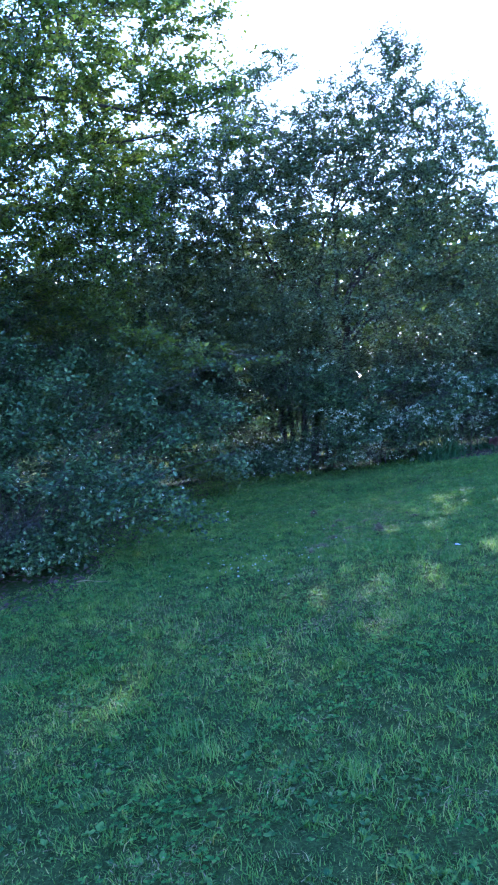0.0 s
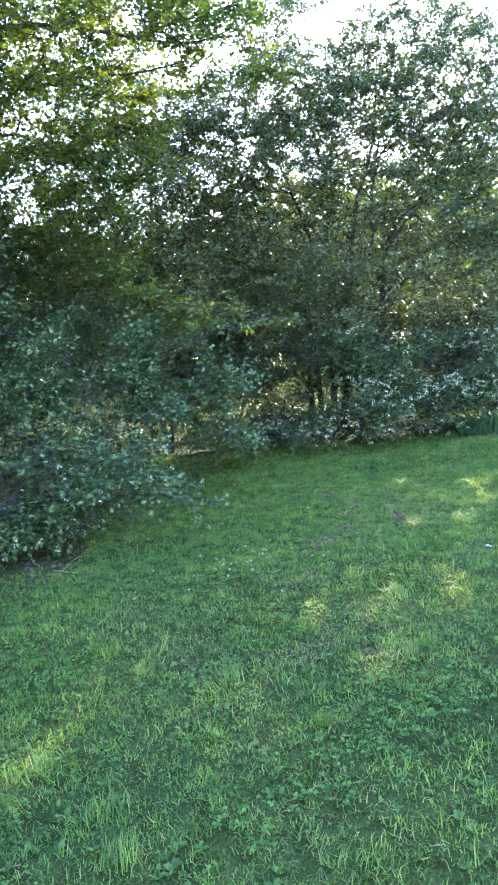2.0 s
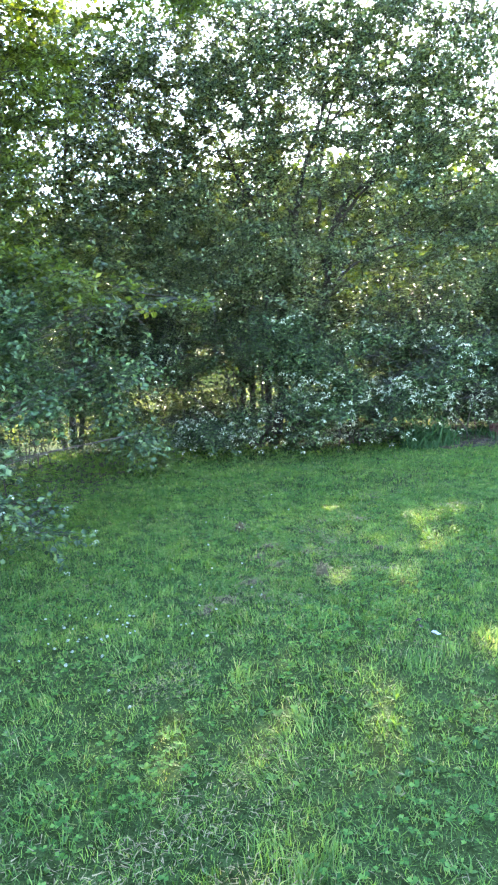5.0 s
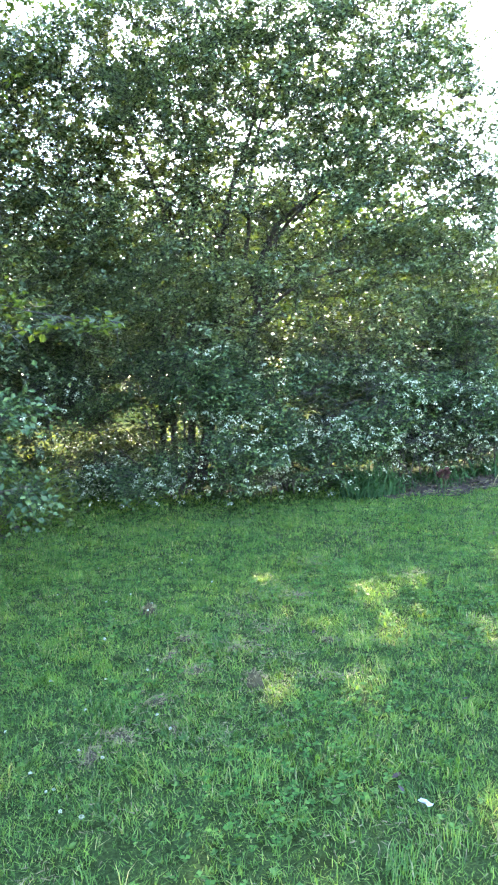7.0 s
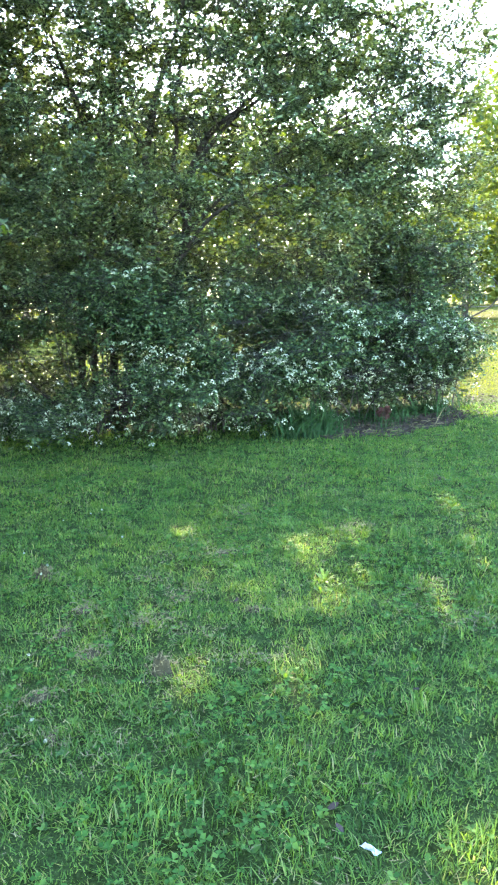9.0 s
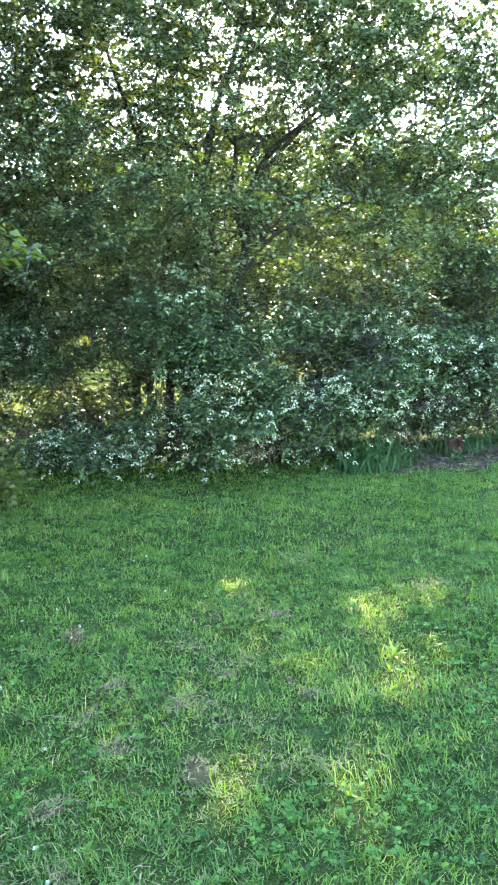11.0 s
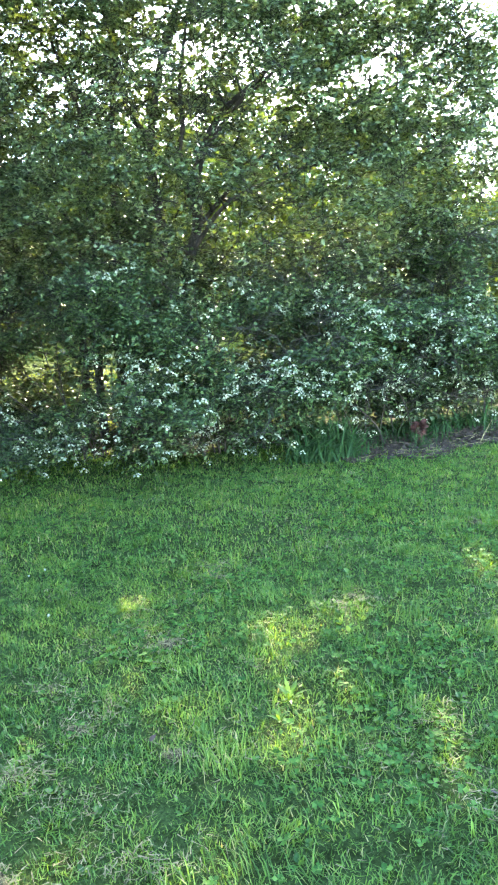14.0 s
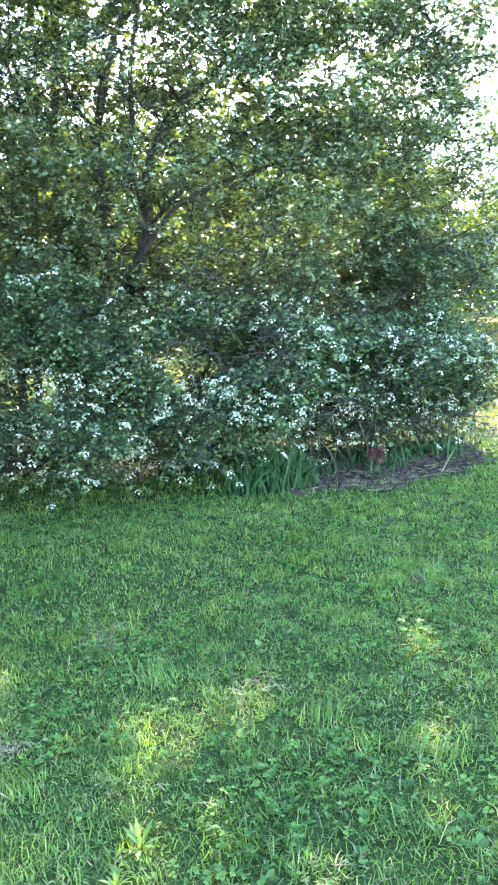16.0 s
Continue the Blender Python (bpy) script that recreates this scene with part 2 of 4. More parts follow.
# ---- gaps in the crowns, through which the sun reaches the lawn: x, y on the lawn, radius across ----
GAPS = [(-0.05, 5.5, 0.10), (-0.29, 5.15, 0.09), (0.13, 3.65, 0.11), (0.8, 5.05, 0.07), (1.03, 5.28, 0.075), (0.95, 4.66, 0.05), (0.75, 4.42, 0.10), (0.76, 4.6, 0.07),
        (0.63, 5.15, 0.06), (0.56, 3.68, 0.09), (0.12, 4.74, 0.08), (-0.83, 7.32, 0.09), (-1.51, 6.69, 0.08), (0.48, 3.5, 0.06), (1.72, 5.73, 0.08), (1.68, 5.05, 0.065), (1.6, 4.75, 0.05),
        (1.28, 4.38, 0.08), (1.24, 4.17, 0.08), (0.02, 1.78, 0.085), (-0.47, 1.6, 0.11), (-0.06, 2.3, 0.06), (0.41, 1.86, 0.1), (0.76, 1.92, 0.1), (0.91, 2.57, 0.08), (0.01, 0.72, 0.07), (-2.44, 3.73, 0.08)]
GAP_XY = np.array([g[:2] for g in GAPS])
GAP_R = np.array([g[2] for g in GAPS])


def open_to_sun(p):
    """True where a point of the crown stands in one of the gaps."""
    foot = np.stack([p[:, 0], p[:, 1] - p[:, 2] / SUN_SLOPE], -1)
    d = foot[:, None, :] - GAP_XY[None]
    d[:, :, 1] *= 0.55
    return ((d ** 2).sum(-1) < GAP_R[None] ** 2).any(1)


# ---- open places in the hedge, where the field behind shows: x, z, half-widths, share of leaves missing ----
HEDGE_HOLLOWS = [(-2.4, 0.94, 0.8, 0.2, 0.85), (-3.2, 1.0, 0.5, 0.26, 0.7), (-2.75, 1.32, 0.5, 0.17, 0.85), (-2.1, 1.45, 0.38, 0.14, 0.8), (-2.55, 1.95, 0.5, 0.2, 0.75), (-0.2, 1.0, 0.42, 0.17, 0.8), (-1.45, 1.08, 0.3, 0.14, 0.7), (-0.85, 2.05, 0.3, 0.17, 0.75),
                 (-0.05, 1.55, 0.22, 0.14, 0.75), (0.05, 2.15, 0.3, 0.16, 0.6), (0.9, 1.85, 0.5, 0.25, 0.5), (1.7, 1.55, 0.4, 0.25, 0.55), (1.4, 2.6, 0.6, 0.3, 0.4)]
CROWN_HOLLOWS = [(-0.5, 3.45, 1.0, 0.4, 0.5, 8.0, 10.95), (-1.4, 3.5, 0.35, 0.3, 0.5, 8.0, 10.9), (0.3, 3.4, 0.5, 0.28, 0.4, 8.0, 11.0), (-0.3, 2.3, 0.16, 0.3, 0.7, 8.0, 11.0), (-0.4, 4.4, 0.3, 0.5, 0.35, 8.0, 10.9), (2.9, 5.4, 2.0, 1.5, 0.15), (1.7, 2.0, 1.3, 0.85, 0.25)]
SIDE_HOLLOWS = [(-3.5, 1.22, 0.95, 0.16, 0.65, 5.0, 7.5), (-4.9, 1.12, 1.1, 0.18, 0.75, 7.5, 9.4), (-5.4, 1.06, 1.0, 0.2, 0.8), (-2.6, 1.3, 0.5, 0.12, 0.4, 2.5, 5.0)]


def hollow(rng, p):
    """True for leaves that are missing in an open place."""
    gone = np.zeros(len(p), dtype=bool)
    for x, z, a, b, share, *deep in HEDGE_HOLLOWS + CROWN_HOLLOWS + SIDE_HOLLOWS:
        y0, y1 = deep or (9.0, 20.0)
        d = ((p[:, 0] - x) / a) ** 2 + ((p[:, 2] - z) / b) ** 2
        gone |= (d < 0.6 + 0.8 * rng.random(len(p))) & (rng.random(len(p)) < share) & (p[:, 1] > y0) & (p[:, 1] < y1)
    return gone


# ---- trees ----
LATTICE = np.random.default_rng(7).random((32, 32, 32))


def lump(p, across, up, shift=0.0):
    """Smooth random lumps in space, 0 to 1; across and up: lumps for each metre."""
    q = p * np.array([across, across, up]) + shift + 320.0
    i = np.floor(q).astype(int)
    f = q - i
    f = f * f * (3 - 2 * f)
    out = np.zeros(len(p))
    for a in (0, 1):
        for b in (0, 1):
            for c in (0, 1):
                w = np.abs(1 - a - f[:, 0]) * np.abs(1 - b - f[:, 1]) * np.abs(1 - c - f[:, 2])
                out += w * LATTICE[(i[:, 0] + a) % 32, (i[:, 1] + b) % 32, (i[:, 2] + c) % 32]
    return out


def in_lobes(rng, lobes, count, low=0.2, outward=0.45):
    vol = np.array([l[3] * l[4] * l[5] * (l[6] if len(l) > 6 else 1) for l in lobes])
    which = rng.choice(len(lobes), count, p=vol / vol.sum())
    d = unit(rng.normal(size=(count, 3)))
    r = rng.random(count) ** outward
    L = np.array([l[:6] for l in lobes])[which]
    p = L[:, :3] + d * r[:, None] * L[:, 3:6]
    p[:, 2] = np.maximum(p[:, 2], low + 0.15 * rng.random(count))
    return p


def even_points(rng, lo, hi, inside, spacing, tries=14000):
    """Points that fill a shape evenly, none nearer to another than the spacing."""
    lo, hi = np.array(lo), np.array(hi)
    p = lo + (hi - lo) * rng.random((tries, 3))
    p = p[inside(p)]
    kept = np.empty((len(p), 3))
    n = 0
    for q in p:
        if n == 0 or ((kept[:n] - q) ** 2).sum(1).min() > spacing * spacing:
            kept[n] = q
            n += 1
    return kept[:n]


def egg(p, c, r, power=2.5, wob=0.2):
    """Inside a rounded crown with an uneven outline."""
    d = (np.abs((p - np.array(c)) / np.array(r)) ** power).sum(1)
    bump = np.sin(p[:, 0] * 2.9 + 1) * np.sin(p[:, 2] * 2.3) + np.sin(p[:, 1] * 2.6 + p[:, 2] * 1.7)
    return d < 1 + wob * bump


def grow(rng, stems, targets, shoots_per_m, leaves_per_shoot, leaf_size, shape, sag=0.0, shoot=(0.22, 0.5), reach=0.9, thick=1.0, flat=0.55, share=None, grade=None):
    """Branches that fork from the stems and from one another to reach the targets, with leafy shoots. stems: list of (points, radii). share and grade: the part of the leaves that grows at a place, and their size there. Gives the wood, the leaves, and the shoots' ends."""
    wood, leaves = Geo(), Geo()
    first = np.vstack([s[0] for s in stems])
    n = len(first)
    pts, rad = np.empty((n + 4 * len(targets), 3)), np.empty(n + 4 * len(targets))
    pts[:n], rad[:n] = first, np.concatenate([s[1] for s in stems])
    targets = targets[~open_to_sun(targets)]
    near = np.array([((first - a) ** 2).sum(1).min() for a in targets])
    B, T = [], []
    for a in targets[np.argsort(near)]:
        d = a - pts[:n]
        hor = np.hypot(d[:, 0], d[:, 1])
        cost = np.linalg.norm(d, axis=1) + 1.2 * np.maximum(0, pts[:n, 2] - (a[2] - 0.2 * hor + sag))
        k = np.argmin(cost)
        p0 = pts[k]
        length = np.linalg.norm(a - p0)
        mid = p0 + (a - p0) * 0.5 + np.array([0, 0, (0.07 + 0.2 * sag) * length]) + rng.normal(size=3) * 0.1 * length
        t = np.linspace(0, 1, 5)[:, None]
        line = (1 - t) ** 2 * p0 + 2 * t * (1 - t) * mid + t * t * a
        line[1:-1] += rng.normal(size=(3, 3)) * 0.025 * length
        r0 = max(0.0042, min(0.016 * thick, 0.8 * rad[k]))
        radii = np.linspace(r0, max(0.0034, 0.72 * r0), 5)
        add_tube(wood, line, radii, 3)
        pts[n:n + 4], rad[n:n + 4] = line[1:], radii[1:]
        n += 4
        m = int(min(max(length, 0.8 * reach), reach) * shoots_per_m) + 4
        start = max(0.1, 1 - reach / max(length, 0.01))
        ts = start + (1 - start) * rng.random(m) ** 0.8
        f = ts * 4
        i = np.minimum(f.astype(int), 3)
        w = (f - i)[:, None]
        B.append(line[i] * (1 - w) + line[i + 1] * w)
        T.append(unit(line[i + 1] - line[i]))
    B, T = np.vstack(B), np.vstack(T)
    m = len(B)
    d = unit(T * 0.6 + unit(rng.normal(size=(m, 3))) * np.array([0.9, 0.9, flat]) + np.array([0, 0, 0.06 - 0.35 * sag]))
    ln = shoot[0] + (shoot[1] - shoot[0]) * rng.random(m)
    end = B + d * ln[:, None]
    ok = (end[:, 2] > 0.06) & ~open_to_sun(end) & ~open_to_sun(B * 0.5 + end * 0.5)
    if share is not None:
        ok &= rng.random(m) < 0.3 + share(end)
    B, d, ln, end = B[ok], d[ok], ln[ok], end[ok]
    m = len(B)
    side = unit(np.cross(d, np.array([0.05, 0.08, 1.0])))
    tri = np.stack([B + side * 0.0035, B - side * 0.0035, B + np.array([0, 0, 0.0055]), end], 1).reshape(-1, 3)
    base = (np.arange(m) * 4)[:, None, None]
    wood.add(tri, (base + np.array([(1, 2, 3), (2, 0, 3)])[None]).reshape(-1, 3))
    k = leaves_per_shoot
    t = (np.arange(k) + 0.5)[None, :] / k + rng.normal(size=(m, k)) * 0.04
    sgn = np.where(np.arange(k) % 2 == 0, 1.0, -1.0)[None, :, None]
    pos = B[:, None, :] + d[:, None, :] * (ln[:, None] * t)[:, :, None] + rng.normal(size=(m, k, 3)) * 0.022
    al = d[:, None, :] * 0.55 + side[:, None, :] * sgn * 0.8 + rng.normal(size=(m, k, 3)) * 0.38 + np.array([0, 0, -0.12])
    nm = np.array([0, -0.12, 1.0]) + rng.normal(size=(m, k, 3)) * 0.5
    sz = leaf_size * (0.6 + 0.6 * rng.random((m, k)))
    pos, al, nm, sz = pos.reshape(-1, 3), al.reshape(-1, 3), nm.reshape(-1, 3), sz.ravel()
    mid = pos + unit(al) * sz[:, None] * 0.5
    ok = ~open_to_sun(mid) & (mid[:, 2] > 0.03) & ~hollow(rng, mid)
    if share is not None:
        ok &= rng.random(len(mid)) < share(mid)
    if grade is not None:
        sz = sz * grade(mid)
    add_leaves(leaves, pos[ok], al[ok], nm[ok], sz[ok], shape)
    return wood, leaves, end


def stem(points, r0, r1, steps=6):
    line = spline(points, steps)
    return line, np.linspace(r0, r1, len(line))


def woody(name, label, category, stems, wood, leaves, leaf_mat, at, group="", stem_name="trunk", trunks=99):
    """A tree or shrub from its stems, branchwork and leaves. trunks: how many stems rise from the ground; the rest are limbs of the nearest."""
    ob = thing(name, label, category, at, group)
    off = np.array(at)
    risen = []
    for k, (line, rad) in enumerate(stems):
        g = Geo()
        add_tube(g, line - off, rad, 9)
        if k < trunks:
            risen.append((line, part(stem_name, g.mesh(stem_name, True), BARK, ob)))
        else:
            near = min(risen, key=lambda r: ((r[0] - line[0]) ** 2).sum(1).min())
            part("limb", g.mesh("limb", True), BARK, near[1])
    wood.v = [v - off.astype(np.float32) for v in wood.v]
    leaves.v = [v - off.astype(np.float32) for v in leaves.v]
    part("branchwork", wood.mesh("branchwork", True), TWIG, ob, "", "stuff")
    part("crown", leaves.mesh("crown"), leaf_mat, ob, "", "stuff")
    return ob


def crown_share(p):
    """Leaves stand in level sprays with open places between, and few grow deep inside the crown."""
    deep = np.clip(1.25 - np.sqrt(((p[:, 0] + 0.5) / 2.4) ** 2 + ((p[:, 1] - 11.0) / 1.3) ** 2 + ((p[:, 2] - 3.6) / 2.2) ** 2), 0, 1)
    n = 0.65 * lump(p, 1.4, 3.2, 4.0) + 0.35 * lump(p, 3.6, 7.0, 9.0)
    open_air = np.clip((n - 0.375) * 12.0, 0.08, 1.0) * (1 - 0.3 * np.clip(deep * 1.6, 0, 1))
    return np.where(p[:, 1] > 11.3, 0.27 + 0.15 * open_air, open_air)


def crown_grade(p):
    return np.where(p[:, 1] > 11.3, 1.9, 0.84)


def main_tree():
    rng = np.random.default_rng(11)
    stems = [stem([(-1.25, 10.9, -0.05), (-1.12, 10.9, 0.6), (-0.85, 10.9, 1.3), (-0.68, 10.9, 2.2), (-0.74, 10.9, 3.15), (-0.65, 10.9, 3.6), (-0.52, 10.9, 4.1), (-0.3, 10.9, 4.6), (-0.12, 10.9, 5.2), (0.05, 10.8, 6.3)], 0.085, 0.012),
             stem([(-0.98, 11.05, -0.05), (-0.72, 11.05, 1.2), (-0.3, 11.05, 2.3), (-0.24, 11.0, 2.9), (-0.04, 11.0, 3.35), (0.17, 10.95, 3.6), (0.55, 10.9, 3.85), (1.05, 10.8, 4.3), (1.6, 10.7, 5.3)], 0.08, 0.01),
             stem([(-1.4, 10.95, -0.05), (-1.28, 10.9, 1.5), (-1.2, 10.9, 2.6), (-1.17, 10.9, 3.4), (-1.08, 10.9, 3.9), (-1.06, 10.9, 4.5), (-1.2, 10.9, 5.4), (-1.3, 11.0, 6.3)], 0.062, 0.01),
             stem([(-1.6, 10.8, -0.05), (-1.55, 10.8, 1.5), (-1.42, 10.85, 2.8), (-1.43, 10.9, 3.4), (-1.52, 10.9, 3.8), (-1.85, 10.9, 4.9), (-2.1, 11.0, 5.8)], 0.052, 0.01),
             stem([(-1.75, 10.7, -0.05), (-1.7, 10.7, 1.2), (-1.62, 10.75, 2.2), (-1.98, 10.8, 2.9), (-2.5, 10.8, 3.25), (-2.85, 10.8, 4.2), (-3.0, 10.8, 5.2)], 0.055, 0.01)]
    stems += [stem([(-0.28, 11.05, 2.45), (-0.4, 10.95, 3.1), (-0.33, 10.9, 3.45), (-0.3, 10.9, 4.0), (-0.05, 10.9, 5.0), (0.35, 10.9, 6.0)], 0.042, 0.009),
              stem([(-0.26, 11.0, 2.75), (-0.12, 10.85, 3.1), (0.05, 10.8, 3.3), (0.35, 10.8, 3.62), (0.85, 10.8, 3.95), (1.5, 10.9, 4.4), (2.3, 10.9, 4.7)], 0.036, 0.008),
              stem([(-0.5, 10.95, 1.85), (0.1, 10.6, 2.5), (0.9, 10.3, 2.75), (1.7, 10.1, 2.85), (2.5, 10.0, 2.8)], 0.03, 0.007),
              stem([(-0.3, 10.95, 2.3), (0.4, 10.5, 2.85), (1.1, 10.2, 3.2), (2.0, 10.0, 3.45), (2.9, 9.9, 3.9)], 0.03, 0.007),
              stem([(-1.17, 10.9, 3.3), (-1.7, 11.3, 4.3), (-2.1, 11.5, 5.6)], 0.026, 0.008),
              stem([(-0.7, 10.9, 3.3), (-0.95, 10.7, 3.8), (-0.9, 10.6, 4.7), (-0.6, 10.5, 6.0)], 0.03, 0.008),
              stem([(-0.45, 10.9, 4.3), (0.25, 11.2, 5.2), (0.6, 11.4, 6.3)], 0.025, 0.008)]

    def inside(p):
        low = np.where(p[:, 1] < 10.2, 1.3, 0.95)
        return (egg(p, (-0.2, 10.6, 3.5), (3.4, 2.0, 3.4), 2.4, 0.12) | egg(p, (-2.8, 10.3, 3.5), (1.2, 1.3, 3.0), 2.4, 0.1) | egg(p, (2.4, 10.3, 3.0), (1.0, 1.0, 2.1), 2.4, 0.15) | egg(p, (-0.6, 9.5, 2.15), (2.7, 0.85, 0.75), 2.2, 0.15) | egg(p, (1.0, 10.6, 6.5), (0.7, 0.8, 1.0), 2.2, 0.15) | egg(p, (-1.2, 10.7, 6.9), (0.8, 0.8, 0.7), 2.2, 0.15)) & (p[:, 2] > low)

    targets = even_points(rng, (-3.9, 8.2, 0.7), (3.6, 13.0, 7.9), inside, 0.28, 80000)
    # none deep inside, where only bare twigs are
    dense = rng.random(len(targets)) < 0.35 + crown_share(targets)
    wood, leaves, _ = grow(rng, stems, targets[dense], 12, 17, 0.061, LEAF_SMALL, 0.0, (0.18, 0.46), thick=1.5, flat=0.32, share=crown_share, grade=crown_grade)
    return woody("hawthorn_tree", "broad many-stemmed hawthorn with fresh green leaves at the lawn's edge", "tree", stems, wood, leaves, LEAF, (-1.5, 10.8, 0), trunks=5)


main_tree()


def blossom_mesh(seed):
    """A flat head of small five-petalled flowers."""
    rng = np.random.default_rng(seed)
    g = Geo()
    for i in range(7):
        a, e = i * 2.4 + rng.random() * 0.6, 1.45 - 1.25 * math.sqrt(i / 7)
        n = np.array([math.cos(a) * math.cos(e), math.sin(a) * math.cos(e), math.sin(e)])
        c = n * np.array([0.024, 0.024, 0.016]) * (0.85 + 0.3 * rng.random())
        n = unit(n + rng.normal(size=3) * 0.15)
        u = unit(np.cross(n, (0.3, 0.9, 0.1)))
        w = np.cross(n, u)
        ring = [c - n * 0.002]
        for k in range(5):
            b = k * 1.2566 + a
            rr = 0.0082 * (0.8 + 0.35 * rng.random())
            ring.append(c + (u * math.cos(b) + w * math.sin(b)) * rr + n * 0.002)
        g.add(ring, [(0, 1 + k, 1 + (k + 1) % 5) for k in range(5)])
    return g.mesh("blossom")


BLOSSOM_MESHES = [blossom_mesh(100 + i) for i in range(5)]
for me in BLOSSOM_MESHES:
    me.materials.append(PETAL)


def blossom_geo(rng, points, scale=1.05):
    g = Geo()
    for p in points:
        me = BLOSSOM_MESHES[rng.integers(5)]
        v = np.empty(len(me.vertices) * 3, dtype=np.float32)
        me.vertices.foreach_get("co", v)
        rot = np.array((Euler((rng.normal() * 0.35 + 0.55, rng.normal() * 0.4, rng.random() * 6))).to_matrix())
        f = np.empty(len(me.polygons) * 3, dtype=np.int32)
        me.polygons.foreach_get("vertices", f)
        g.add(v.reshape(-1, 3) @ rot.T * scale * (0.8 + 0.5 * rng.random()) + p, f.reshape(-1, 3))
    return g


def shrub_share(p):
    """Leaves in sprays, with dark pockets between."""
    near = (p[:, 1] < 6.0) & (p[:, 0] > -3.2)
    return np.clip((0.7 * lump(p, 2.0, 3.4, 5.0) + 0.3 * lump(p, 5.0, 7.0, 3.0) - np.where(near, 0.36, 0.41)) * 12.0, 0.05, 1.0)


def flowering_shrub(seed, label, base, lobes, n_targets, n_parts, n_rest, group="hawthorn shrubs along the lawn", size=0.039, shoots=18, face=(0, -1, 0.25), shape=LEAF_BROAD):
    rng = np.random.default_rng(seed)
    base = np.array(base, dtype=float)
    stems = []
    for l in lobes:
        c = np.array(l[:3])
        for k in range(2):
            foot = base + np.array([rng.normal() * 0.2, rng.normal() * 0.12, -0.04])
            top = c + rng.normal(size=3) * 0.25 * np.array(l[3:6]) + np.array([0, 0, 0.2 * l[5]])
            mid = foot * 0.5 + top * 0.5 + np.array([0, 0, 0.25]) + rng.normal(size=3) * 0.08
            stems.append(stem([foot, foot * 0.75 + mid * 0.25 + np.array([0, 0, 0.12]), mid, top], 0.009, 0.003, 5))
    targets = in_lobes(rng, lobes, n_targets, 0.04)
    wood, leaves, ends = grow(rng, stems, targets, shoots, 13, size, shape, 0.25, (0.16, 0.38), reach=0.58, share=shrub_share)
    # the blossoms sit on the shoots' ends that face the open lawn
    c = np.array([l[:3] for l in lobes])
    r = np.array([l[3:6] for l in lobes])
    q = (ends[:, None, :] - c[None]) / r[None]
    near = np.argmin((q ** 2).sum(-1), 1)
    out = (q[np.arange(len(ends)), near] * np.array(face)).sum(-1)
    band = np.sin(ends[:, 0] * 5.3 + 2.0 * np.sin(ends[:, 2] * 6.0)) + np.sin(ends[:, 2] * 9.0 + ends[:, 0] * 2.0)
    order = np.argsort(-(out + 0.5 * band + rng.normal(size=len(ends)) * 0.2) + 1.1 * ends[:, 2])
    chosen = order[:int(2.6 * (n_parts + n_rest))]
    chosen = rng.permutation(chosen)[:n_parts + n_rest]
    ob = woody("flowering_shrub", label, "shrub", stems, wood, leaves, SHRUB_LEAF, tuple(base), group, "stem")
    spots = ends[chosen] - base + np.array(face) * (0.03 + 0.05 * rng.random((len(chosen), 1)))
    for p in spots[:n_parts]:
        b = part("blossom", BLOSSOM_MESHES[rng.integers(5)], PETAL, ob)
        b.location, b.rotation_euler = p, (rng.normal() * 0.35 + 0.55, rng.normal() * 0.4, rng.random() * 6)
        b.scale = [1.0 + 0.75 * rng.random()] * 3
    if n_rest:
        part("blossoms", blossom_geo(rng, spots[n_parts:], 1.25 if n_parts else 0.8).mesh("blossoms"), PETAL, ob, "", "stuff")
    return ob


WHITE = "low hawthorn shrub full of white blossom at the lawn's edge"
flowering_shrub(21, WHITE, (0.0, 9.1, 0), [(-0.45, 8.3, 0.45, 0.7, 0.6, 0.36), (0.1, 8.85, 1.05, 0.9, 0.65, 0.55), (0.42, 8.55, 0.5, 0.58, 0.5, 0.42), (0.0, 9.1, 0.4, 0.9, 0.4, 0.4), (0.1, 9.5, 0.22, 1.0, 0.35, 0.2, 2.5)], 300, 150, 170)
flowering_shrub(22, WHITE, (1.5, 9.5, 0), [(1.3, 8.75, 0.85, 0.85, 0.55, 0.45), (1.0, 9.3, 1.45, 0.9, 0.6, 0.55), (2.05, 9.2, 1.0, 0.8, 0.6, 0.5), (1.25, 9.2, 0.45, 0.7, 0.35, 0.4)], 260, 130, 130)
flowering_shrub(23, WHITE, (2.6, 10.1, 0), [(2.7, 9.8, 1.15, 0.6, 0.6, 0.6), (2.5, 10.1, 1.9, 0.6, 0.6, 0.6), (2.5, 9.95, 0.45, 0.7, 0.35, 0.42), (1.7, 9.9, 0.4, 0.7, 0.35, 0.4), (2.3, 10.3, 0.4, 0.8, 0.3, 0.4), (3.05, 9.9, 0.8, 0.5, 0.4, 0.3)], 340, 60, 160, shape=LEAF_SMALL)
flowering_shrub(24, "low hawthorn shrub with scattered white blossom under the tree", (-1.5, 9.5, 0), [(-1.45, 8.55, 0.33, 0.65, 0.6, 0.28), (-2.4, 9.1, 0.33, 0.7, 0.55, 0.28), (-0.8, 8.9, 1.4, 0.75, 0.6, 0.45), (-0.9, 8.9, 0.55, 0.4, 0.4, 0.35), (-1.6, 9.4, 1.5, 0.8, 0.5, 0.35), (-1.6, 9.5, 0.32, 1.3, 0.3, 0.3), (-2.6, 9.3, 1.25, 0.7, 0.5, 0.4)], 350, 110, 160, shape=LEAF_SMALL)
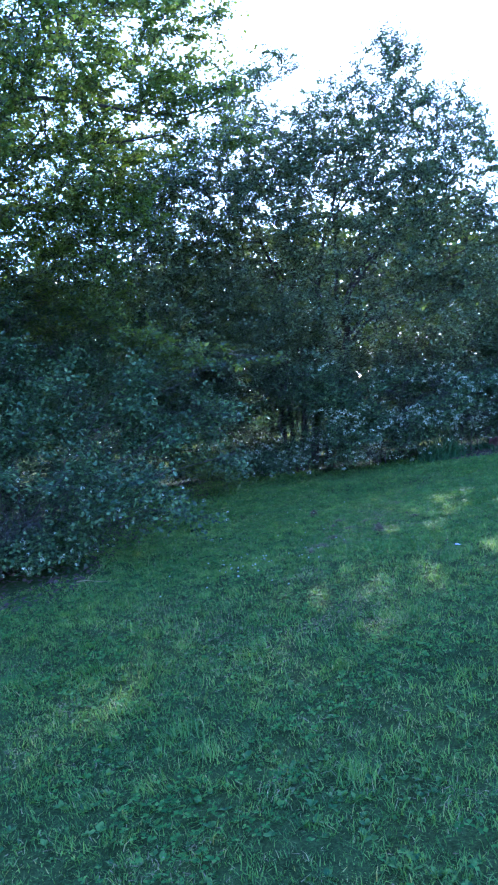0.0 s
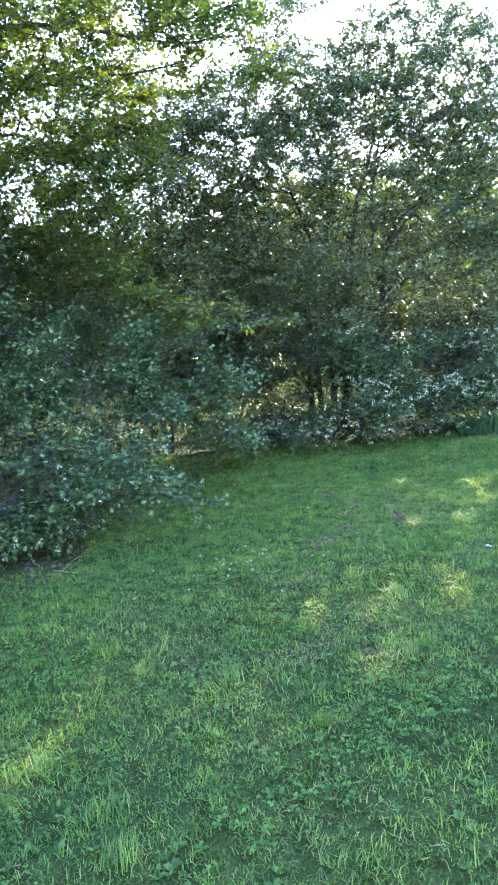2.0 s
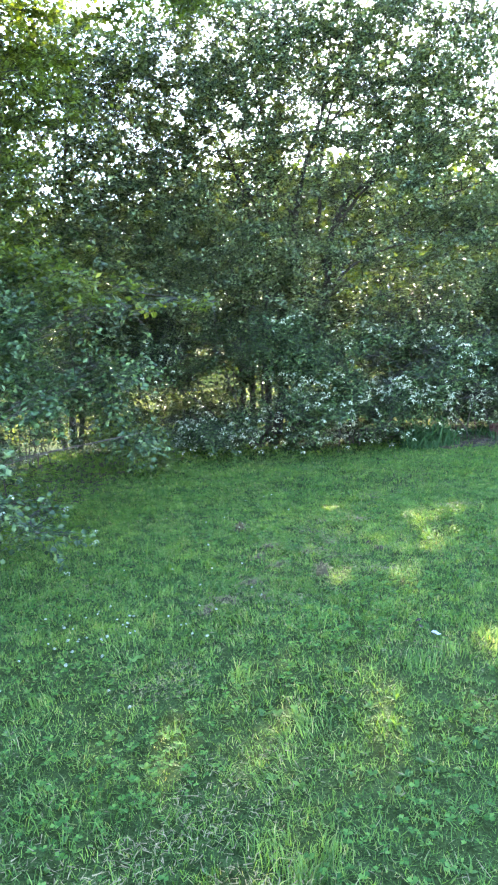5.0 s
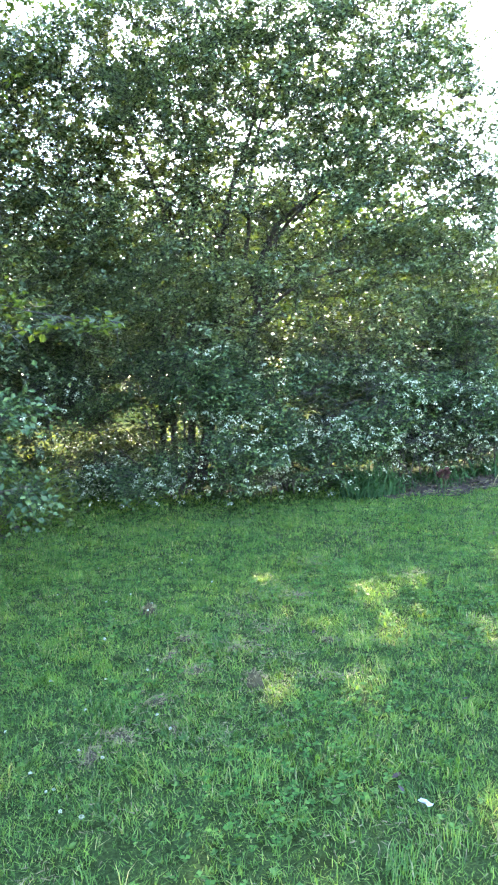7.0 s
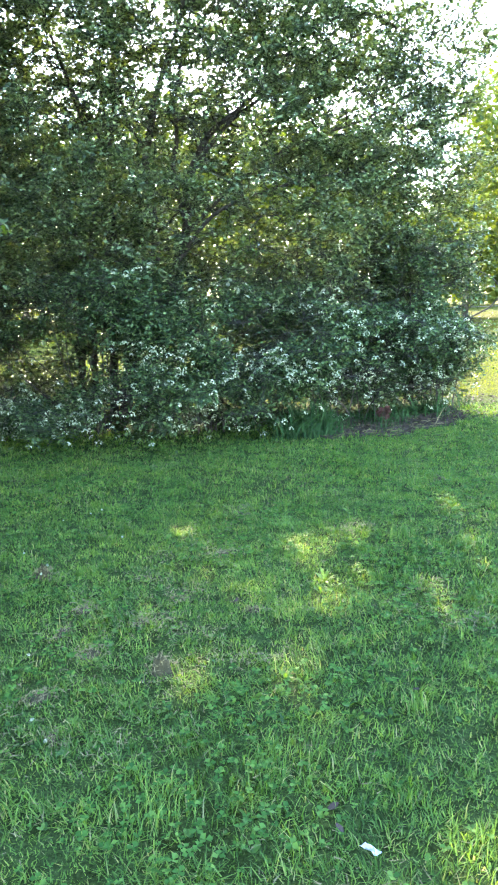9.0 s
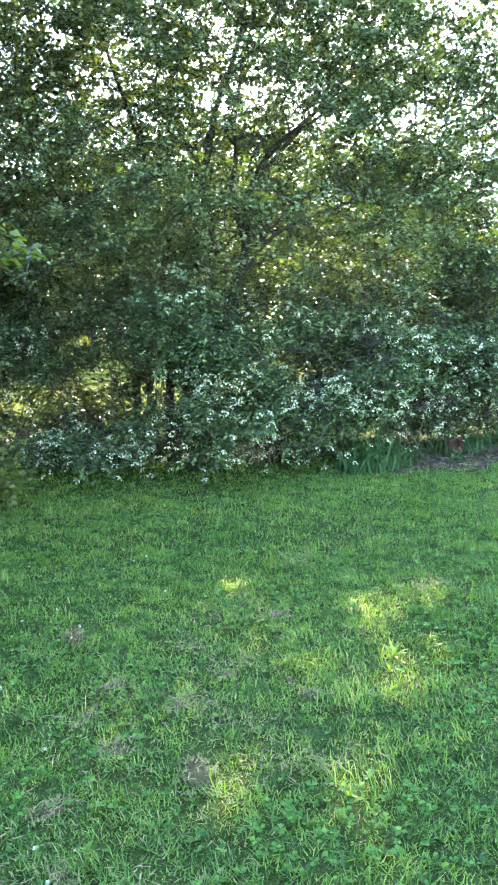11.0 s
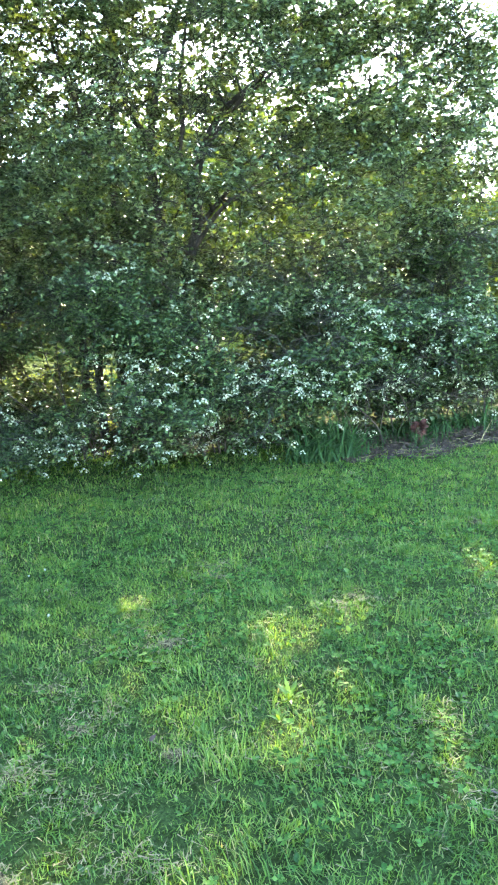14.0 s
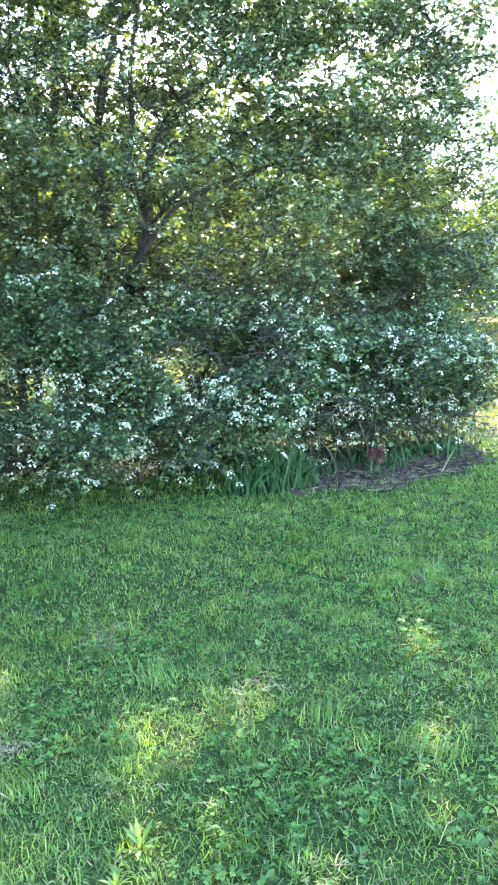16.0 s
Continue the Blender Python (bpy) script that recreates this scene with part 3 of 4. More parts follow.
flowering_shrub(25, "leafy hawthorn shrub with a few blossoms", (-3.3, 10.3, 0), [(-3.4, 10.0, 0.35, 0.7, 0.5, 0.33), (-3.4, 10.2, 1.7, 0.9, 0.7, 0.6), (-2.3, 9.8, 1.6, 0.9, 0.6, 0.5), (-2.9, 10.0, 0.9, 0.8, 0.5, 0.45), (-3.9, 9.6, 1.2, 0.7, 0.7, 0.7), (-4.4, 10.2, 0.4, 0.8, 0.5, 0.4), (-3.6, 9.55, 0.3, 0.7, 0.4, 0.28, 2.0)], 380, 30, 70, shape=LEAF_SMALL)


def second_tree():
    rng = np.random.default_rng(12)
    stems = [stem([(-4.5, 10.3, -0.05), (-4.4, 10.2, 1.5), (-4.2, 10.0, 3.0), (-3.9, 9.8, 4.6), (-3.7, 9.7, 5.6)], 0.06, 0.012),
             stem([(-4.4, 10.3, -0.05), (-4.1, 10.1, 1.2), (-3.6, 9.8, 2.6), (-3.3, 9.5, 4.0)], 0.045, 0.01),
             stem([(-4.6, 10.2, -0.05), (-4.9, 10.1, 2.0), (-5.2, 10.0, 3.6), (-5.3, 10.0, 5.0)], 0.05, 0.01)]

    def inside(p):
        return egg(p, (-4.1, 9.9, 3.4), (2.1, 1.6, 3.1)) & (p[:, 2] > 0.7)

    targets = even_points(rng, (-6.5, 8.0, 0.7), (-2.0, 11.8, 7.0), inside, 0.4, 26000)
    wood, leaves, _ = grow(rng, stems, targets, 11, 11, 0.074, LEAF_SMALL)
    woody("hawthorn_tree", "smaller hawthorn with dense green leaves behind the shrubs", "tree", stems, wood, leaves, LEAF, (-4.5, 10.3, 0))


second_tree()


def backing_shrub(seed, x, y, lobes, n):
    rng = np.random.default_rng(seed)
    stems = [stem([(x + rng.normal() * 0.2, y, -0.04), (x + rng.normal() * 0.3, y, 0.6), (x + rng.normal() * 0.6, y, 1.4), (x + rng.normal() * 0.8, y, 2.2)], 0.018, 0.006, 4) for _ in range(6)]
    wood, leaves, _ = grow(rng, stems, in_lobes(rng, lobes, n, 0.05), 11, 7, 0.074, LEAF_SMALL, reach=0.65)
    woody("understory_shrub", "loose green shrub growing among the hawthorn's stems", "shrub", stems, wood, leaves, LEAF, (x, y, 0), "shrubs under the tree", "stem")


backing_shrub(26, -3.0, 11.6, [(-3.2, 11.5, 1.7, 1.1, 0.6, 0.9), (-2.6, 10.7, 0.35, 1.3, 0.5, 0.35), (-2.5, 10.3, 1.0, 1.2, 0.3, 0.35)], 380)
backing_shrub(27, -1.2, 11.7, [(-1.2, 11.6, 1.7, 1.1, 0.6, 0.9), (-1.0, 11.7, 0.3, 1.0, 0.5, 0.3), (-0.8, 10.4, 1.0, 0.9, 0.3, 0.4)], 300)
backing_shrub(28, 0.7, 11.3, [(0.6, 11.3, 1.4, 1.1, 0.6, 1.0), (0.6, 11.2, 0.4, 1.1, 0.5, 0.4), (0.9, 10.3, 0.45, 0.8, 0.35, 0.45)], 240)
backing_shrub(29, 2.1, 11.0, [(2.0, 10.9, 1.3, 0.9, 0.6, 1.0), (2.2, 10.5, 0.4, 0.9, 0.5, 0.4), (1.9, 10.1, 0.45, 0.8, 0.3, 0.42), (2.75, 10.2, 0.6, 0.4, 0.3, 0.5)], 360)


# ---- the near side: shrubs and the tall tree that hang over the lawn ----
flowering_shrub(31, "dark leafy shrub with small white flowers overhanging the lawn", (-3.7, 3.6, 0), [(-3.6, 3.6, 0.8, 0.95, 1.2, 0.8), (-3.9, 4.2, 1.7, 0.9, 1.2, 0.8), (-4.6, 4.6, 2.6, 0.9, 1.2, 0.9), (-2.75, 3.4, 0.75, 0.6, 0.7, 0.4, 0.7), (-2.15, 3.35, 0.82, 0.55, 0.6, 0.28, 0.6), (-1.95, 3.65, 0.42, 0.45, 0.4, 0.12, 1.2), (-2.6, 4.5, 1.6, 0.8, 0.6, 0.35, 0.9), (-1.85, 4.9, 1.8, 0.55, 0.5, 0.2, 1.2), (-2.2, 4.3, 1.2, 0.6, 0.6, 0.18, 0.9), (-3.6, 3.15, 0.45, 0.75, 0.6, 0.42), (-3.3, 3.4, 0.3, 0.6, 0.7, 0.26, 2.0), (-4.0, 2.7, 0.35, 0.5, 0.6, 0.3, 1.5), (-1.85, 5.1, 1.25, 0.5, 0.5, 0.45, 1.3), (-2.45, 5.0, 1.5, 0.6, 0.6, 0.5), (-1.65, 5.2, 0.75, 0.35, 0.4, 0.14, 1.5)], 620, 0, 230, "shrubs beside the lawn", 0.052, 14, (0.8, -0.5, 0.2), LEAF_SMALL)
flowering_shrub(32, "dark leafy shrub with small white flowers overhanging the lawn", (-3.8, 6.3, 0), [(-3.7, 6.2, 0.9, 0.9, 1.3, 0.8), (-4.0, 6.6, 2.0, 0.9, 1.4, 0.9), (-4.7, 6.6, 3.0, 1.0, 1.3, 1.0), (-5.4, 6.2, 2.0, 0.9, 1.3, 1.2), (-2.9, 5.6, 1.45, 0.7, 0.9, 0.3), (-4.8, 5.6, 0.6, 0.7, 0.9, 0.5, 2.0), (-6.1, 7.8, 0.5, 0.9, 0.8, 0.5, 1.5)], 480, 0, 130, "shrubs beside the lawn", 0.052, 14, (0.8, -0.5, 0.2), LEAF_SMALL)
flowering_shrub(33, "tall leafy shrub between the tree and the lawn", (-4.6, 8.8, 0), [(-4.5, 8.7, 1.0, 0.9, 1.0, 0.9), (-4.6, 8.9, 2.4, 1.1, 1.2, 1.1), (-3.9, 8.6, 2.9, 0.9, 0.8, 0.9), (-5.6, 8.6, 2.4, 1.0, 1.2, 1.6), (-3.9, 9.2, 0.4, 0.7, 0.6, 0.4)], 350, 0, 30, "shrubs beside the lawn", 0.052, 14, (0.8, -0.5, 0.2), LEAF_SMALL)

flowering_shrub(34, "dark dense shrub at the foot of the tall tree", (-5.4, 4.6, 0), [(-5.1, 3.9, 0.9, 0.9, 1.0, 0.9), (-5.5, 4.8, 1.9, 1.0, 1.1, 0.9), (-6.5, 6.2, 1.5, 1.0, 1.2, 1.4), (-5.2, 3.7, 2.3, 0.7, 0.8, 0.7), (-4.5, 2.7, 0.9, 0.8, 0.8, 0.9), (-4.4, 2.6, 0.4, 0.8, 0.6, 0.4), (-5.2, 1.8, 1.2, 0.8, 0.9, 1.1)], 380, 0, 50, "shrubs beside the lawn", 0.078, 10, (0.8, -0.5, 0.2), LEAF_SMALL)


def bough_share(p):
    """Leaves in thin level layers."""
    tip = (p[:, 0] > -1.5) & (p[:, 1] < 5.6) & (p[:, 2] < 3.0)
    low = np.where(tip, np.where(np.abs(p[:, 2] - 1.86) < 0.06, 0.8, 0.06), 1.0)
    return np.where(p[:, 2] < 3.0, low, np.clip((lump(p, 0.8, 3.0, 2.0) - 0.22) * 8.0, 0.25, 1.0))


def left_tree():
    rng = np.random.default_rng(41)
    stems = [stem([(-5.9, 6.4, -0.05), (-5.8, 6.4, 2.0), (-5.7, 6.3, 4.2), (-5.5, 6.2, 6.5), (-5.3, 6.2, 8.0)], 0.17, 0.04),
             stem([(-5.55, 6.25, 5.9), (-4.13, 6.0, 5.84), (-3.22, 6.0, 5.62), (-1.93, 6.0, 5.17), (-1.15, 6.0, 5.25)], 0.04, 0.006),
             stem([(-5.62, 6.3, 5.2), (-4.24, 6.0, 5.21), (-2.69, 6.0, 4.99), (-1.9, 5.8, 4.9)], 0.03, 0.006),
             stem([(-5.7, 6.3, 4.5), (-4.35, 6.0, 4.62), (-3.79, 6.0, 4.35), (-2.8, 5.9, 4.1)], 0.03, 0.006),
             stem([(-5.5, 6.2, 6.4), (-4.3, 5.4, 6.5), (-3.0, 5.2, 6.3), (-1.7, 5.5, 6.1)], 0.03, 0.006)]
    stems += [stem([(-5.72, 6.3, 3.9), (-4.9, 4.9, 4.2), (-4.0, 3.7, 4.3), (-3.2, 3.0, 4.2)], 0.025, 0.006),
             stem([(-5.45, 6.2, 6.9), (-4.4, 6.4, 7.0), (-3.0, 6.4, 6.9), (-1.8, 6.3, 6.7)], 0.025, 0.006),
             stem([(-5.78, 6.4, 2.4), (-4.9, 6.2, 3.2), (-4.0, 6.0, 3.1), (-3.3, 5.85, 2.68), (-2.6, 5.6, 2.35), (-2.1, 5.4, 2.2), (-1.5, 5.2, 2.0), (-0.8, 5.0, 1.86)], 0.008, 0.0025),
             stem([(-5.8, 6.4, 1.6), (-4.2, 7.2, 1.15), (-3.1, 7.6, 0.6), (-2.35, 7.6, 0.22)], 0.011, 0.003)]

    def inside(p):
        # the lobe at (-6.0, 2.3, 4.4) is an unseen addition that shades the left shrubs
        return ((egg(p, (-3.9, 6.0, 5.6), (2.9, 1.9, 2.0)) & (np.mod((p[:, 2] + 0.2 * (p[:, 0] + 5.7) - 5.62) / 0.66, 1.0) < 0.7) & ((p[:, 0] < -2.5) | (p[:, 2] > 4.9))) | egg(p, (-3.7, 6.3, 3.5), (0.9, 0.9, 0.6)) | egg(p, (-4.6, 3.8, 4.6), (1.5, 1.6, 1.4)) | egg(p, (-4.8, 7.4, 3.4), (1.2, 1.2, 1.0)) | egg(p, (-5.5, 5.4, 3.5), (1.4, 1.6, 1.1)) | egg(p, (-6.0, 2.3, 4.4), (1.6, 2.2, 1.7))) & (rng.random(len(p)) < 0.95)

    bough = np.array([(-3.7, 5.9, 2.95), (-3.2, 5.8, 2.7), (-2.8, 5.65, 2.4), (-2.55, 5.6, 2.3), (-2.3, 5.5, 2.1), (-1.9, 5.1, 1.95), (-1.5, 5.4, 2.05), (-1.25, 4.95, 1.87), (-1.0, 5.0, 1.88), (-0.85, 5.0, 1.85), (-2.75, 7.7, 0.42), (-2.5, 7.95, 0.3), (-2.6, 7.4, 0.36), (-2.3, 7.6, 0.2)])
    targets = np.vstack([even_points(rng, (-7.8, 0.0, 2.2), (-1.0, 9.0, 7.8), inside, 0.36, 44000), bough, bough[:6] + np.array([0.1, -0.25, 0.03]), bough[:6] + np.array([-0.15, 0.2, 0.1]), bough[-4:] + np.array([0.1, -0.1, 0.05]), bough[-4:] + np.array([-0.15, 0.12, 0.1])])
    wood, leaves, _ = grow(rng, stems, targets, 11, 16, 0.065, LEAF_SMALL, thick=1.1, flat=0.22, share=bough_share)
    return woody("overhanging_tree", "tall tree with long level boughs of sunlit yellow-green leaves", "tree", stems, wood, leaves, LEFT_LEAF, (-5.9, 6.4, 0), trunks=1)


left_tree()


# ---- ground ----
def lift(x, y):
    """The lawn's small unevenness."""
    near = np.clip(1.4 - np.hypot(x, y - 4) / 14, 0, 1)
    return near * (0.012 * np.sin(x * 2.1 + 0.7 * y) + 0.010 * np.sin(y * 2.7 - 1.3 * x + 1) + 0.006 * np.sin(x * 6.3 + 2) * np.sin(y * 5.1))


def ground():
    fine_x, fine_y = np.arange(-6, 6.01, 0.15), np.arange(-5, 13.01, 0.15)
    far = np.array([2, 5, 10, 18, 30, 50, 90, 160, 300, 600, 1200, 2500])
    xs = np.concatenate([fine_x[0] - far[::-1], fine_x, fine_x[-1] + far])
    ys = np.concatenate([fine_y[0] - far[::-1], fine_y, fine_y[-1] + far])
    X, Y = np.meshgrid(xs, ys, indexing="ij")
    V = np.stack([X, Y, lift(X, Y)], -1).reshape(-1, 3)
    i, j = np.meshgrid(np.arange(len(xs) - 1), np.arange(len(ys) - 1), indexing="ij")
    k = len(ys)
    g = Geo()
    g.add(V, np.stack([i * k + j, (i + 1) * k + j, (i + 1) * k + j + 1, i * k + j + 1], -1).reshape(-1, 4))
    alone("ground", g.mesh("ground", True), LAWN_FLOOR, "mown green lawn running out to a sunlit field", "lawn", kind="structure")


ground()


def wave(x, y, s):
    """A smooth pattern from 0 to 1 for patches in the lawn."""
    v = np.sin(x * 2.3 + s) * np.sin(y * 1.9 - s * 1.7) + 0.7 * np.sin(x * 4.7 - y * 2.2 + s * 3) + 0.5 * np.sin(x * 1.1 + y * 6.3 + s * 5)
    return np.clip(0.5 + 0.28 * v, 0, 1)


def blades(rng, n, xr, yr, height, width, cut=None, lean=0.55, segs=2):
    x = xr[0] + (xr[1] - xr[0]) * rng.random(n)
    y = yr[0] + (yr[1] - yr[0]) * rng.random(n)
    if cut is not None:
        ok = cut(x, y, rng)
        x, y = x[ok], y[ok]
    return blades_at(rng, x, y, height, width, lean, segs)


def blades_at(rng, x, y, height, width, lean=0.55, segs=2, angle=None):
    n = len(x)
    p = np.stack([x, y, lift(x, y) - 0.004], -1)
    a = rng.random(n) * 6.283 if angle is None else angle
    h = height * (0.4 + 0.7 * rng.random(n)) * (0.55 + 0.9 * clump_of(x, y)) if np.ndim(height) == 0 else height
    d = np.stack([np.cos(a), np.sin(a), np.zeros(n)], -1)
    b = a + 1.57 + rng.normal(size=n) * 0.5
    s = np.stack([np.cos(b), np.sin(b), np.zeros(n)], -1) * (width * (0.7 + 0.6 * rng.random(n)))[:, None] * 0.5
    k = lean * (0.3 + 1.1 * rng.random(n))
    tip = p + d * (h * k)[:, None] + np.array([0, 0, 1]) * (h * np.maximum(0.25, 1 - 0.35 * k * k))[:, None]
    mid = p + d * (h * k * 0.32)[:, None] + np.array([0, 0, 1]) * (h * 0.58)[:, None]
    g = Geo()
    base = np.arange(n)[:, None]
    if segs == 2:
        g.add(np.stack([p - s, p + s, mid + s * 0.85, mid - s * 0.85, tip], 1).reshape(-1, 3), base * 5 + np.array([[0, 1, 2, 3]]))
        tri = base * 5 + np.array([[3, 2, 4]])
        g.f.append(tri)
    else:
        g.add(np.stack([p - s, p + s, tip], 1).reshape(-1, 3), base * 3 + np.array([[0, 1, 2]]))
    return g


def clump_of(x, y):
    """Small clumps within the lawn, 0 to 1."""
    u, v = x + 0.05 * np.sin(y * 17), y + 0.05 * np.sin(x * 15)
    return np.clip(0.5 + 0.3 * (np.sin(u * 31) * np.sin(v * 27 + 1) + 0.8 * np.sin(u * 13 + v * 19) + 0.5 * np.sin(u * 47 - v * 41)), 0, 1)


def in_view(x, y):
    left = np.minimum(-1.47 - 0.74 * (y + 1.45), -0.9) - 0.35
    right = np.maximum(0.5 + 0.17 * (y + 3.5), 0.8 + 0.36 * (y - 0.4)) + 0.15
    return (x > np.maximum(left, -5.2)) & (x < right)


CLUMPS = [(-0.71, 4.73, 0.09), (0.02, 3.7, 0.10), (-0.29, 3.86, 0.09), (-0.41, 4.29, 0.08), (-0.42, 3.53, 0.09), (-0.12, 4.14, 0.07), (-0.46, 4.07, 0.09), (-0.52, 3.2, 0.11), (-0.6, 3.05, 0.10),
          (0.22, 5.05, 0.06), (0.33, 5.88, 0.08), (0.39, 4.27, 0.06), (-0.3, 3.26, 0.07), (1.85, 6.51, 0.06), (0.02, 4.4, 0.06)]
CLUMP_XY, CLUMP_R = np.array([c[:2] for c in CLUMPS]), np.array([c[2] for c in CLUMPS])


def litter_front(x):
    """Where the lawn ends at the litter under the shrubs' open end."""
    return 8.5 + 0.08 * np.sin(x * 9) + 0.05 * np.sin(x * 23 + 1) + 0.85 * np.maximum(0, x - 1.9) + 0.9 * np.maximum(0, 1.25 - x)


def mulch(x, y):
    """True on the bare ground under the shrubs' open end."""
    return (y > litter_front(x)) & (y < litter_front(x) + 1.1) & (x > 0.9) & (x < 3.0)


def bare(x, y):
    d = (x[:, None] - CLUMP_XY[None, :, 0]) ** 2 + (y[:, None] - CLUMP_XY[None, :, 1]) ** 2
    return (d[:, :2] < (0.7 * CLUMP_R[None, :2]) ** 2).any(1) | (mulch(x, y) & (np.sin(x * 53 + y * 31) + np.sin(y * 67 - x * 23) < 0.3 + 4 * (y - litter_front(x)))) | ((x < -2.7 + 0.12 * np.sin(y * 3) - 1.5 * np.maximum(0, 3.0 - y) - 0.8 * np.clip(y - 3.6, 0, 2)) & (y < 8.6)) | (y > 9.1 + 0.2 * np.sin(x * 2.2) + np.where(x < -1, 0.5, 0) + np.where(x > 2.7, 4, 0))


def lawn():
    rng = np.random.default_rng(51)

    def cut(x, y, r):
        return in_view(x, y) & ~bare(x + r.normal(size=len(x)) * 0.05, y + r.normal(size=len(x)) * 0.12) & (r.random(len(x)) < (0.5 + 0.5 * wave(x, y, 1.0)) * (0.55 + 0.45 * clump_of(x, y)))

    g = blades(rng, 110000, (-5.2, 4.6), (-2.2, 6.2), 0.042, 0.0034, cut, 0.95)
    low = blades(rng, 480000, (-5.2, 4.6), (-2.2, 2.6), 0.036, 0.0047, cut, 1.2, 1)
    near = blades(rng, 520000, (-3.2, 4.2), (2.6, 6.2), 0.036, 0.0053, cut, 1.2, 1)
    g.add(np.concatenate(near.v), near.f[0])
    g.add(np.concatenate(low.v), low.f[0])
    alone("lawn_grass", g.mesh("lawn_grass"), GRASS, "short uneven green grass with dry blades among it", "grass", kind="stuff")
    g = blades(rng, 60000, (-4.6, 5.0), (6.2, 10.4), 0.05, 0.005, cut, 0.9)
    low = blades(rng, 310000, (-4.6, 5.0), (6.2, 10.2), 0.036, 0.0075, cut, 1.2, 1)
    g.add(np.concatenate(low.v), low.f[0])
    alone("lawn_grass", g.mesh("lawn_grass"), GRASS, "thicker green grass near the shrubs", "grass", kind="stuff")

    def tufts(x, y, r):
        return in_view(x, y) & (wave(x, y, 4.0) > 0.72)

    g = blades(rng, 60000, (-4.6, 4.6), (-1.5, 9), 0.07, 0.004, tufts, 0.9)
    alone("grass_tufts", g.mesh("grass_tufts"), GRASS, "longer tufts of green grass in the lawn", "grass", kind="stuff")
    # tussocks whose long blades all lean over to one side
    cx = np.concatenate([[0.55, 0.53, 0.78, 0.2, -0.8, -0.62, -0.25, 0.95, 0.35], -2.4 + 5.2 * rng.random(330)])
    cy = np.concatenate([[3.7, 2.95, 2.9, 3.2, 3.9, 3.5, 3.3, 2.5, 2.9], -1.3 + 9.2 * rng.random(330)])
    ok = in_view(cx, cy) & ~bare(cx, cy)
    cx, cy = cx[ok], cy[ok]
    k = rng.integers(40, 95, len(cx))
    which = np.repeat(np.arange(len(cx)), k)
    m = len(which)
    spread = (0.03 + 0.05 * rng.random(len(cx)))[which]
    x, y = cx[which] + rng.normal(size=m) * spread, cy[which] + rng.normal(size=m) * spread
    tall = (0.045 + 0.04 * rng.random(len(cx)))[which] * (0.6 + 0.5 * rng.random(m))
    g = blades_at(rng, x, y, tall, 0.0036, 1.0, 2, (rng.random(len(cx)) * 6.283)[which] + rng.normal(size=m) * 0.5)
    alone("grass_tussocks", g.mesh("grass_tussocks"), GRASS, "tussocks of longer green grass leaning over in the lawn", "grass", kind="stuff")

    def outer(x, y, r):
        return ~in_view(x, y) & ~bare(x, y)

    g = blades(rng, 36000, (-8.0, 9.0), (-7.0, 10.5), 0.045, 0.014, outer, 1.1, 1)
    alone("lawn_grass", g.mesh("lawn_grass"), GRASS, "short green grass at the side of the lawn", "grass", kind="stuff")
    g = blades(rng, 40000, (-9, 12), (10.9, 22), 0.06, 0.012, None, 0.8, 1)
    alone("field_grass", g.mesh("field_grass"), FAR_GRASS, "sunlit yellow-green grass of the field behind", "grass", kind="stuff")


lawn()


# ---- the far side of the field ----
def far_tree_mesh(seed, height, spread, n=9, size=0.26):
    rng = np.random.default_rng(seed)
    lobes = [(rng.normal() * spread * 0.35, rng.normal() * spread * 0.35, height * (0.35 + 0.45 * rng.random()), spread * 0.6, spread * 0.6, height * 0.2) for _ in range(9)]
    lobes.append((0, 0, height * 0.55, spread * 0.85, spread * 0.85, height * 0.36))
    stems = [stem([(0, 0, -0.1), (0.1, 0, height * 0.4), (0, 0.1, height * 0.8)], 0.2, 0.05)]
    wood, leaves = Geo(), Geo()
    for a in in_lobes(rng, lobes, 40, 1.5):
        p0 = stems[0][0][rng.integers(3, 9)]
        add_tube(wood, np.linspace(p0, a, 4) + rng.normal(size=(4, 3)) * 0.1, [0.06, 0.045, 0.03, 0.015], 4)
    c = in_lobes(rng, lobes, 420 if n > 9 else 300, 0.9, 0.3)
    pos = (c[:, None, :] + rng.normal(size=(len(c), n, 3)) * np.array([0.38, 0.38, 0.22])).reshape(-1, 3)
    m = len(pos)
    add_leaves(leaves, pos, rng.normal(size=(m, 3)) + np.array([0, 0, -0.3]), np.array([0, 0, 1.0]) + rng.normal(size=(m, 3)) * 0.7, size * (1 + 0.6 * rng.random(m)), LEAF_SMALL)
    return stems, wood, leaves


